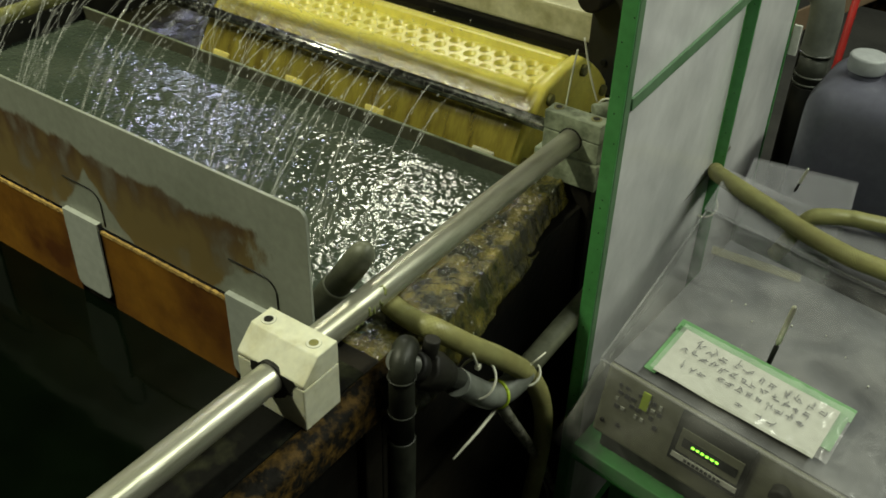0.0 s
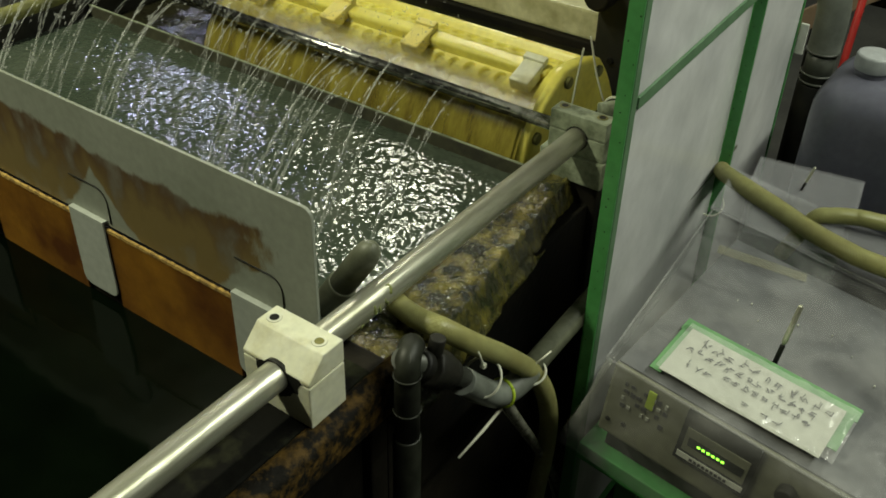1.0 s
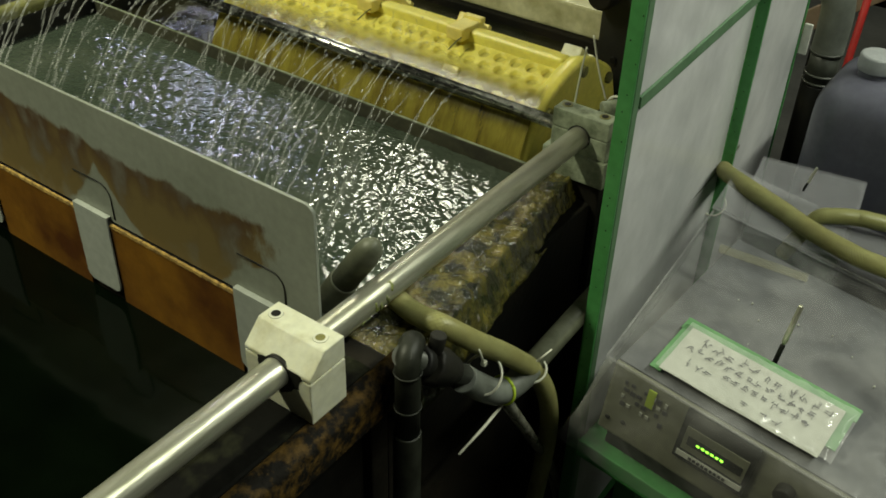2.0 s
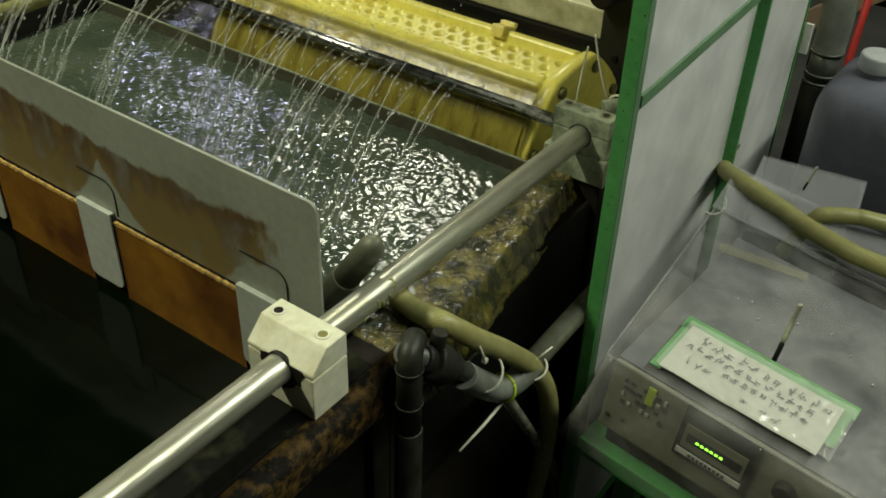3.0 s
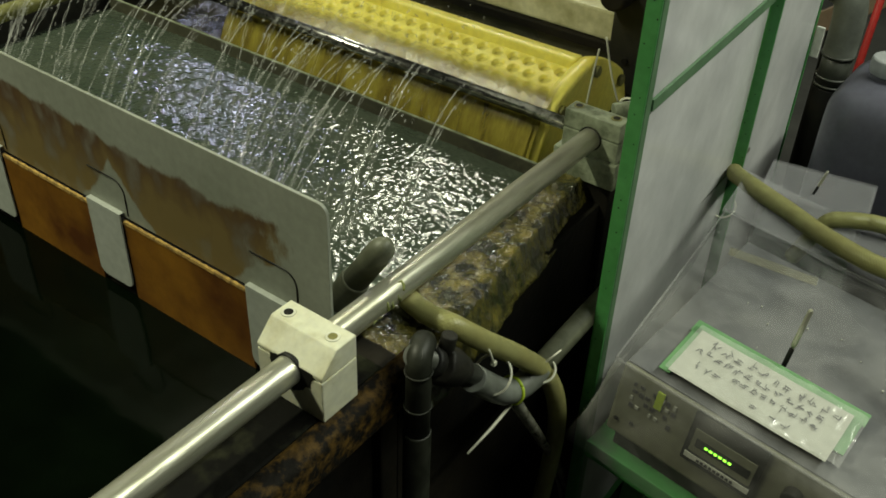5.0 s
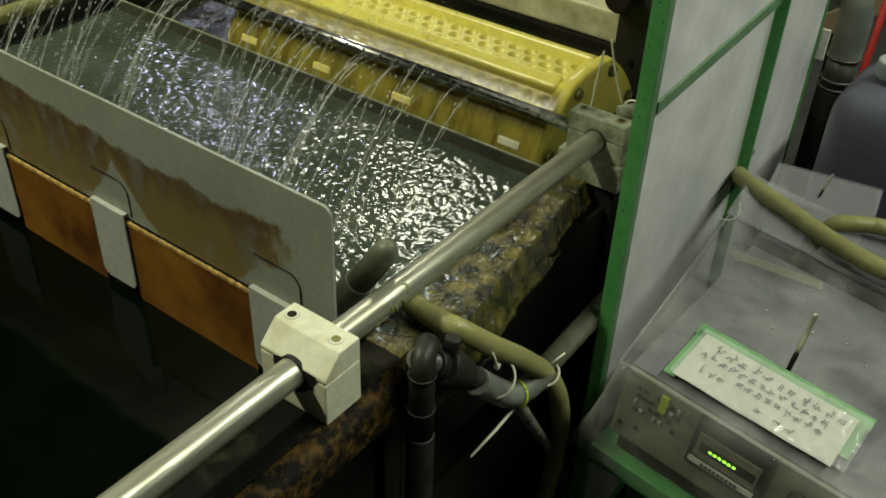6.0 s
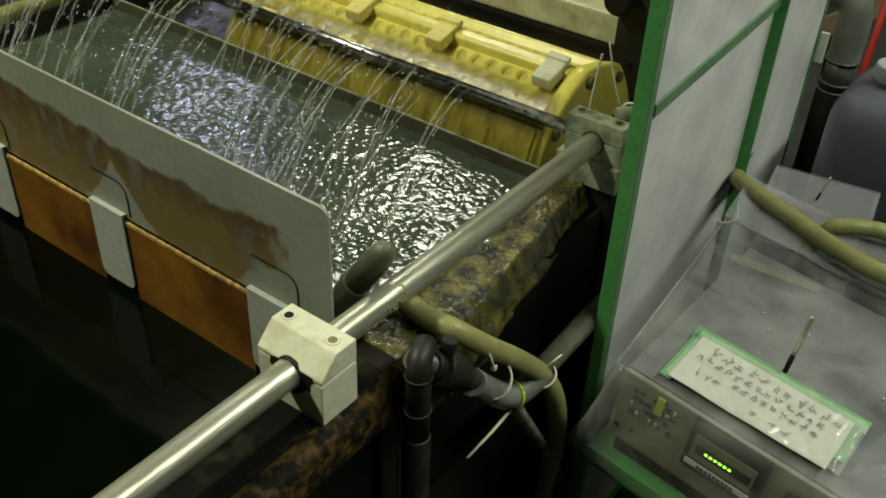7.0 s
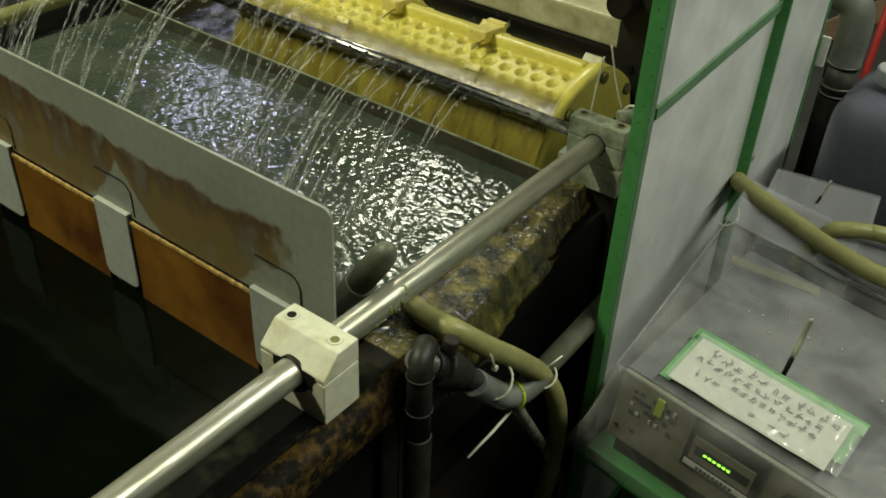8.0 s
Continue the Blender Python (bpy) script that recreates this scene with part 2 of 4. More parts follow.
# ---- room ----
def room():
    def wall(name, x0, x1, y0, y1, z0, z1, m, label):
        bm = B()
        cube(bm, x0, x1, y0, y1, z0, z1)
        solid(name, bm, m, label, "wall" if "wall" in name else name, kind="structure")
    wall("floor", -6, 4, -4, 6, FLOOR - 0.1, FLOOR, M["concrete"], "dark wet concrete workshop floor")
    wall("ceiling", -6, 4, -4, 6, 2.6, 2.7, M["concrete"], "dark workshop ceiling over the tanks")
    wall("wall_north", -6, 4, 6, 6.1, FLOOR, 2.6, M["dark"], "near-black workshop wall")
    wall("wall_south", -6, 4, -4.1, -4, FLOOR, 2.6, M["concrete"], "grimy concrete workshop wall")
    wall("wall_west", -6.1, -6, -4, 6, FLOOR, 2.6, M["dark"], "near-black workshop wall")
    wall("wall_east", 4, 4.1, -4, 6, FLOOR, 2.6, M["concrete"], "grimy concrete workshop wall")


room()


# ---- tanks ----
def noisy_grid(bm, x0, x1, y0, y1, nx, ny, f):
    vs = [[bm.verts.new((x0 + (x1 - x0) * i / nx, y0 + (y1 - y0) * j / ny, f(x0 + (x1 - x0) * i / nx, y0 + (y1 - y0) * j / ny))) for i in range(nx + 1)] for j in range(ny + 1)]
    for j in range(ny):
        for i in range(nx):
            bm.faces.new((vs[j][i], vs[j][i + 1], vs[j + 1][i + 1], vs[j + 1][i])).smooth = True
    return vs


X_END = -0.97
RIB_Y = 0.511


def plating_tank():
    t = thing("plating_tank", "dark steel plating tank with rusted rim, nearly full", "tank")
    bm = B()
    cube(bm, 0.012, 0.066, -1.6, 0.064, FLANGE - 0.03, FLANGE, 0.004)
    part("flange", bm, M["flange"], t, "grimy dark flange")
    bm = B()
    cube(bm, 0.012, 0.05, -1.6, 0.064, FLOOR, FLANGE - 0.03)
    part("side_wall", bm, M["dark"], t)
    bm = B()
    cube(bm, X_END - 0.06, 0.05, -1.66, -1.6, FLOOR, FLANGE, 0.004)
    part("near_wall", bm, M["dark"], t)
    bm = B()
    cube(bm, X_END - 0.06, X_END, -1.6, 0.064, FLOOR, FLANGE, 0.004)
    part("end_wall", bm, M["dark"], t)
    # rusted angle along the outer edge, with a ragged top
    bm = B()
    n = 90
    for j in range(n):
        y0, y1 = -1.6 + 1.72 * j / n, -1.6 + 1.72 * (j + 1) / n
        for k, (xa, za, xb, zb) in enumerate(((0.066, 0.0, 0.072, 0.003), (0.072, 0.003, 0.086, -0.004), (0.086, -0.004, 0.09, -0.012), (0.09, -0.012, 0.089, -0.05))):
            def q(x, y, z):
                w = 0.004 * noise.noise(Vector((x * 60, y * 25, z * 50)))
                return bm.verts.new((x + w, y, FLANGE - 0.002 + z + w))
            bm.faces.new((q(xa, y0, za), q(xb, y0, zb), q(xb, y1, zb), q(xa, y1, za))).smooth = True
    bmesh.ops.remove_doubles(bm, verts=bm.verts, dist=0.00005)
    part("rusted_edge", bm, M["rust"], t, "flaking brown rusted edge")
    bm = B()
    cube(bm, X_END - 0.05, 0.04, -1.6, 0.064, FLOOR, FLOOR + 0.02)
    part("bottom", bm, M["dark"], t)


plating_tank()


def liquid():
    bm = B()
    noisy_grid(bm, X_END, 0.012, -1.6, 0.064, 60, 90, lambda x, y: LIQUID + 0.0012 * noise.noise(Vector((x * 9, y * 9, 0))) + 0.0006 * noise.noise(Vector((x * 30, y * 30, 5))))
    solid("plating_liquid", bm, M["liquid"], "still dark green plating liquid in the tank", "liquid", kind="structure")


liquid()


def rinse_tank():
    t = thing("rinse_tank", "rinsing tank with crusted wet rim, full of water", "tank")
    bm = B()
    cube(bm, X_END, 0.06, 0.068, 0.098, FLOOR, FLANGE - 0.012, 0.003)
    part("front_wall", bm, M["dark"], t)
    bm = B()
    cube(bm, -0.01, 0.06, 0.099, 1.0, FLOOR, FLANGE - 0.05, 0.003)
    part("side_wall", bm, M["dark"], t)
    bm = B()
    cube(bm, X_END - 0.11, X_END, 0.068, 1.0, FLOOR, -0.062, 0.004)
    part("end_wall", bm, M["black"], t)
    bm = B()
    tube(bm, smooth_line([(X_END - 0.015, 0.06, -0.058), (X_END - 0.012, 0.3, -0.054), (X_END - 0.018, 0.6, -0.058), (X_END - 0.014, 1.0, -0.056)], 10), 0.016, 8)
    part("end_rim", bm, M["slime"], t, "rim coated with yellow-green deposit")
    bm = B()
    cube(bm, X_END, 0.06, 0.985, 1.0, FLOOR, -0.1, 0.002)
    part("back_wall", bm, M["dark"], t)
    # thin inner weir
    bm = B()
    cube(bm, X_END, -0.015, RIB_Y, RIB_Y + 0.005, -0.5, -0.0785, 0.0015)
    part("weir_plate", bm, M["deposit"], t, "thin dark weir plate")
    bm = B()
    cube(bm, X_END, -0.015, RIB_Y + 0.0005, RIB_Y + 0.0045, -0.0785, -0.0772, 0.0004)
    part("weir_edge", bm, M["old_grey"], t, "thin pale upper edge")
    # crusted lip at the outlet end
    bm = B()

    def lip(u, v):
        y = 0.1 + 0.46 * v
        edge = 0.096 - 0.15 * (y - 0.2) + 0.007 * noise.noise(Vector((y * 14, 0, 0)))
        x = -0.055 + (edge + 0.055) * u
        prof = -0.118 + 0.021 * min(1, u / 0.35) ** 0.8 if u < 0.84 else -0.097 - 0.3 * (u - 0.84) ** 1.0
        z = prof + 0.0035 * noise.noise(Vector((x * 45, y * 45, 1))) + 0.003 * noise.noise(Vector((x * 130, y * 130, 4))) + 0.0022 * noise.noise(Vector((x * 330, y * 330, 9)))
        if u > 0.92:
            x += 0.004 * noise.noise(Vector((y * 60, u * 30, 0)))
        return Vector((x, y, z))
    nu, nv = 70, 230
    vs = [[bm.verts.new(lip(i / nu, j / nv)) for i in range(nu + 1)] for j in range(nv + 1)]
    low = [bm.verts.new((r[-1].co.x - 0.03 + 0.006 * noise.noise(Vector((r[-1].co.y * 30, 7, 0))), r[-1].co.y, -0.2)) for r in vs]
    for j in range(nv):
        for i in range(nu):
            bm.faces.new((vs[j][i], vs[j][i + 1], vs[j + 1][i + 1], vs[j + 1][i])).smooth = True
        bm.faces.new((vs[j][-1], low[j], low[j + 1], vs[j + 1][-1])).smooth = True
    part("crusted_lip", bm, M["crust"], t, "wet lip with thick yellow-brown mineral crust")


rinse_tank()

WATER_SHEETS = []


def water():
    for k, (amp, off) in enumerate(((1.0, 0.0), (0.9, 31.0))):
        bm = B()

        def f(x, y):
            w = 0.012 * noise.noise(Vector((x * 30, y * 30, 11 + off)))
            a = noise.noise(Vector(((x + w) * 86 + off, (y - w) * 116, 2 + off)))
            b = noise.noise(Vector((x * 160, y * 185 + off, 8)))
            c = noise.noise(Vector((x * 9 + off, y * 9, 3)))
            return amp * (0.0012 * a + 0.0005 * b + 0.0024 * c)
        noisy_grid(bm, -0.565, 0.44, -0.2075, 0.2125, 420, 180, f)
        ob = solid("water_surface", bm, M["water"], "rippling murky green rinse water", "water", kind="structure")
        WATER_SHEETS.append(ob)
    bm = B()
    noisy_grid(bm, X_END, -0.012, RIB_Y + 0.006, 0.985, 120, 60, lambda x, y: WATER - 0.015 + 0.002 * noise.noise(Vector((x * 30, y * 30, 2))))
    solid("bath_water", bm, M["bath"], "dark water below the turning barrel", "water", kind="structure")


water()


# ---- partition, splash plate ----
def partition():
    t = thing("partition_board", "orange resin boards with foam edges along the tank wall", "partition")
    for x0, x1 in ((-0.97, -0.685), (-0.609, -0.42), (-0.352, -0.133)):
        bm = B()
        cube(bm, x0, x1, 0.0625, 0.0655, -0.34, -0.079, 0.0008)
        b = part("board", bm, M["orange"], t, "amber resin board")
        bm = B()
        n = int((x1 - x0) / 0.004)
        ring = []
        for i in range(n + 1):
            x = x0 + (x1 - x0) * i / n
            w = [0.0015 * noise.noise(Vector((x * 160, k * 3, 0))) for k in range(3)]
            ring.append([bm.verts.new(p) for p in ((x, 0.0617 + w[0] * 0.4, -0.0815 + w[1]), (x, 0.062 + w[1] * 0.4, -0.0775 + w[2]), (x, 0.0652, -0.0772 + w[0]), (x, 0.0652, -0.0815))])
        for a, c in zip(ring, ring[1:]):
            for k in range(4):
                bm.faces.new((a[k], c[k], c[(k + 1) % 4], a[(k + 1) % 4]))
        part("edge_strip", bm, M["foam"], b, "crumbling yellow edge")
    return t


partition()


def stained_sheet():
    """Grey sheet with one large brown stain, running down the lower middle."""
    m = mat("stained_grey_sheet", (0.3, 0.32, 0.27), 0.42, 0, (0.24, 0.26, 0.21), 5, bump=0.03)
    nt = m.node_tree
    L = nt.links.new
    b = nt.nodes["Principled BSDF"]
    base = b.inputs["Base Color"].links[0].from_socket
    tc = nt.nodes.new("ShaderNodeTexCoord")
    n = nt.nodes.new("ShaderNodeTexNoise")
    n.inputs["Scale"].default_value, n.inputs["Detail"].default_value, n.inputs["Roughness"].default_value = 12, 12, 0.66
    mp = nt.nodes.new("ShaderNodeMapping")
    mp.inputs["Scale"].default_value = (1.3, 1, 0.65)
    L(tc.outputs["Object"], mp.inputs["Vector"])
    L(mp.outputs[0], n.inputs["Vector"])
    sp = nt.nodes.new("ShaderNodeSeparateXYZ")
    L(tc.outputs["Object"], sp.inputs[0])

    def math_node(op, a, c):
        q = nt.nodes.new("ShaderNodeMath")
        q.operation = op
        for i, v in enumerate((a, c)):
            if hasattr(v, "links"):
                L(v, q.inputs[i])
            else:
                q.inputs[i].default_value = v
        return q.outputs[0]
    # stain below a tide line, washed clean round the cut tabs and the free end
    x, z = sp.outputs["X"], sp.outputs["Z"]
    tide = math_node("ADD", math_node("MULTIPLY", math_node("MAXIMUM", math_node("SUBTRACT", -0.3, x), 0.0), 0.07), 0.03)
    below = math_node("MINIMUM", math_node("MULTIPLY", math_node("SUBTRACT", tide, z), 26.0), 1.0)
    ends = math_node("MULTIPLY", math_node("SUBTRACT", -0.085, x), 6.0)
    hump = math_node("MAXIMUM", math_node("SUBTRACT", 1.0, math_node("DIVIDE", math_node("ABSOLUTE", math_node("ADD", x, 0.365), 0), 0.09)), 0.0)
    rise = math_node("MAXIMUM", math_node("DIVIDE", math_node("ADD", x, 0.19), 0.08), 0.0)
    foot = math_node("ADD", math_node("ADD", math_node("MULTIPLY", hump, 0.1), math_node("MULTIPLY", rise, 0.06)), -0.1)
    above = math_node("MULTIPLY", math_node("SUBTRACT", z, foot), 28.0)
    band = math_node("MINIMUM", math_node("MINIMUM", below, ends), above)
    val = math_node("ADD", band, math_node("MULTIPLY", math_node("ADD", n.outputs["Fac"], -0.5), 1.5))
    ramp = nt.nodes.new("ShaderNodeValToRGB")
    e = ramp.color_ramp.elements
    e[0].position, e[1].position = 0.0, 0.16
    e[0].color, e[1].color = (0, 0, 0, 1), (0.92, 0.92, 0.92, 1)
    L(val, ramp.inputs[0])
    tone = nt.nodes.new("ShaderNodeValToRGB")
    e = tone.color_ramp.elements
    e[0].position, e[1].position = 0.33, 0.66
    e[0].color, e[1].color = (0.07, 0.03, 0.006, 1), (0.16, 0.11, 0.03, 1)
    n3 = nt.nodes.new("ShaderNodeTexNoise")
    n3.inputs["Scale"].default_value, n3.inputs["Detail"].default_value = 26, 11
    mp3 = nt.nodes.new("ShaderNodeMapping")
    mp3.inputs["Scale"].default_value = (1.1, 1, 0.7)
    L(tc.outputs["Object"], mp3.inputs["Vector"])
    L(mp3.outputs[0], n3.inputs["Vector"])
    # rust-brown along the upper tide line, paler and olive where it ran down
    L(math_node("SUBTRACT", n3.outputs["Fac"], math_node("MULTIPLY", math_node("ADD", sp.outputs["Z"], 0.01), 4.5)), tone.inputs[0])
    patchy = math_node("MINIMUM", math_node("MAXIMUM", math_node("MULTIPLY", math_node("ADD", n3.outputs["Fac"], -0.05), 2.2), 0.55), 1.0)
    mix = nt.nodes.new("ShaderNodeMix")
    mix.data_type = "RGBA"
    L(math_node("MULTIPLY", ramp.outputs[0], patchy), mix.inputs["Factor"])
    L(base, mix.inputs["A"])
    L(tone.outputs[0], mix.inputs["B"])
    L(mix.outputs["Result"], b.inputs["Base Color"])
    return m


M["stained"] = stained_sheet()


def splash_plate():
    t = thing("splash_plate", "grey plastic splash plate with brown stains on the tank wall", "splash guard")
    top, y = 0.086, 0.067
    bm = B()
    out = [(-1.0, -0.075), (-0.007, -0.075)]
    r = 0.012
    out += [(-0.007 - r + r * math.cos(a), top - r + r * math.sin(a)) for a in (math.pi / 2 * k / 6 for k in range(7))]
    out += [(-1.0, top)]
    prism(bm, out, "y", y, y + 0.004, 0.0006)
    part("plate", bm, M["stained"], t, "grey plate with spreading brown stain")
    # tabs cut from the plate and folded down over the boards, with the slots they left
    for x0, x1 in ((-0.684, -0.61), (-0.419, -0.353), (-0.132, -0.064)):
        bm = B()
        r = 0.012
        out = [(x0, -0.068), (x0, -0.186 + r)]
        out += [(x0 + r - r * math.cos(a), -0.186 + r - r * math.sin(a)) for a in (math.pi / 2 * k / 4 for k in range(1, 5))]
        out += [(x1 - r + r * math.sin(a), -0.186 + r - r * math.cos(a)) for a in (math.pi / 2 * k / 4 for k in range(5))]
        out += [(x1, -0.068)]
        prism(bm, out, "y", 0.0592, 0.0614, 0.0005)
        cube(bm, x0, x1, 0.0592, 0.0668, -0.0695, -0.0675, 0.0008)
        part("tab", bm, M["sheet"], t, "plain grey folded tab")
        bm = B()
        a0, a1, zt = x0 + 0.006, x1 + 0.008, -0.022
        line = [(a0, y - 0.0002, zt)] + [(a1 - 0.018 + 0.018 * math.sin(a), y - 0.0002, zt - 0.018 + 0.018 * math.cos(a)) for a in (math.pi / 2 * k / 5 for k in range(6))] + [(a1, y - 0.0002, -0.07)]
        tube(bm, line, 0.0011, 6)
        part("slot", bm, M["black"], t, "black cut line")


splash_plate()


# ---- main bar and its blocks ----
BAR_X, BAR_Z, BAR_R = 0.031, -0.033, 0.0155


def clamp_block(name, y0, y1, chamfer, bottom, material, label):
    t = thing(name, label, "block")
    x0, x1, seam = -0.012, 0.074, -0.027
    c = chamfer
    for nm, lo, hi in (("upper_half", seam, 0.0), ("lower_half", bottom, seam - 0.0012)):
        bm = B()
        out = [(y0, lo), (y1, lo), (y1, hi), (y0 + (c if nm == "upper_half" else 0), hi)]
        if nm == "upper_half" and c:
            out.append((y0, seam + 0.005))
        elif nm == "upper_half":
            out = [(y0, lo), (y1, lo), (y1, hi), (y0, hi)]
        prism(bm, out, "x", x0, x1, 0.0016)
        ob = part(nm, bm, material, t)
        if nm == "upper_half":
            for hx in (0.0, 0.058):
                bm = B()
                ym = 0.0 if c else (y0 + y1) / 2 + 0.003
                pts = [(hx, ym, 0.0012), (hx, ym, 0.0016)]
                r2 = tube(bm, [(hx, ym, -0.01), (hx, ym, 0.0006)], [0.0062, 0.0062], 20, caps=False)
                r1 = tube(bm, [(hx, ym, 0.0002), (hx, ym, 0.0007)], [0.0078, 0.0072], 20)
                part("bolt_sleeve", bm, M["tie"] if c else M["bolt"], ob, "recessed bolt hole with pale sleeve")
                bm = B()
                tube(bm, [(hx, ym, 0.0004), (hx, ym, 0.0010)], [0.005, 0.0048], 18)
                part("bolt_hole", bm, M["black"] if hx == 0 or not c else M["bolt"], ob, "dark bolt hole")
    # dark worn opening round the bar
    bm = B()
    tube(bm, [(BAR_X, y0 - 0.0006, BAR_Z), (BAR_X, y0 + 0.004, BAR_Z)], [BAR_R + 0.0022, BAR_R + 0.002], 28)
    part("bore", bm, M["black"], t, "black greasy bore round the bar")
    if chamfer:
        rnd = random.Random(21)
        out = []
        for k in range(40):
            a = 2 * math.pi * k / 40
            r = BAR_R + 0.006 + rnd.uniform(0, 0.005) + 0.008 * max(0.0, math.cos(a - 0.4)) ** 3
            out.append((BAR_X + r * math.cos(a), min(seam + 0.0045, BAR_Z + r * math.sin(a))))
        bm = B()
        prism(bm, out, "y", y0 - 0.0004, y0 + 0.001)
        part("grease", bm, M["black"], t, "black grease smeared round the bore")
    return t


clamp_block("bar_block", -0.034, 0.016, 0.022, FLANGE + 0.0002, M["white"], "white plastic clamp block bolted over the steel bar")
clamp_block("bar_block", 0.551, 0.58, 0.0, -0.058, M["old_grey"], "weathered grey clamp block at the bar's far end")


def steel_bar():
    t = thing("steel_bar", "scratched polished steel bar resting in the clamp blocks", "bar")
    bm = B()
    rod(bm, (BAR_X, -1.7, BAR_Z), (BAR_X, 0.56, BAR_Z), BAR_R, 40, 0.002)
    part("bar", bm, M["steel"], t)
    rnd = random.Random(3)
    for y, a0 in ((0.098, -20), (0.106, -35), (0.116, -25), (0.126, 20), (0.077, -60), (0.088, -75)):
        bm = B()
        n = 7
        pts = []
        for k in range(n):
            a = radians(a0 + k * rnd.uniform(5, 8))
            pts.append(Vector((BAR_X + (BAR_R - 0.0005) * math.cos(a), y + rnd.uniform(-0.0025, 0.0025), BAR_Z + (BAR_R - 0.0005) * math.sin(a))))
        tube(bm, pts, [0.0012, 0.002, 0.0016, 0.0022, 0.0015, 0.0018, 0.0009], 6)
        part("smear", bm, M["smear"], t, "dried yellow-green smear")


M["smear"] = mat("dried_smear", (0.22, 0.25, 0.06), 0.5, 0, (0.16, 0.18, 0.05), 80, bump=0.2)
steel_bar()


def bearing_support():
    t = thing("bearing_support", "grey plastic support under the far clamp block", "support")
    bm = B()
    cube(bm, -0.02, 0.078, 0.545, 0.6, -0.098, -0.0585, 0.002)
    part("upper_slab", bm, M["old_grey"], t)
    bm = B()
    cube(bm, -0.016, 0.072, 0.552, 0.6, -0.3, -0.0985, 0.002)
    part("foot", bm, M["dark"], t, "near-black foot")


bearing_support()


def spray_pipe():
    t = thing("spray_pipe", "spotted steel spray pipe across the tank", "pipe")
    bm = B()
    rod(bm, (X_END, 0.562, -0.03), (-0.0125, 0.562, -0.03), 0.0095, 24)
    part("pipe", bm, M["dull_steel"], t)
    bm = B()
    for k in range(26):
        x = -0.93 + k * 0.034
        tube(bm, [(x, 0.5545, -0.0245), (x, 0.5515, -0.0225)], [0.0022, 0.0018], 8)
    tagged(part("nozzle_row", bm, M["black"], t, "row of small dark spray holes"), kind="stuff")


spray_pipe()

# ---- barrel ----
BARREL_C = Vector((-0.055, 0.705, -0.151))
BARREL_L = 0.67
RAD = 0.146
STEP = 60.8
MOVING = []


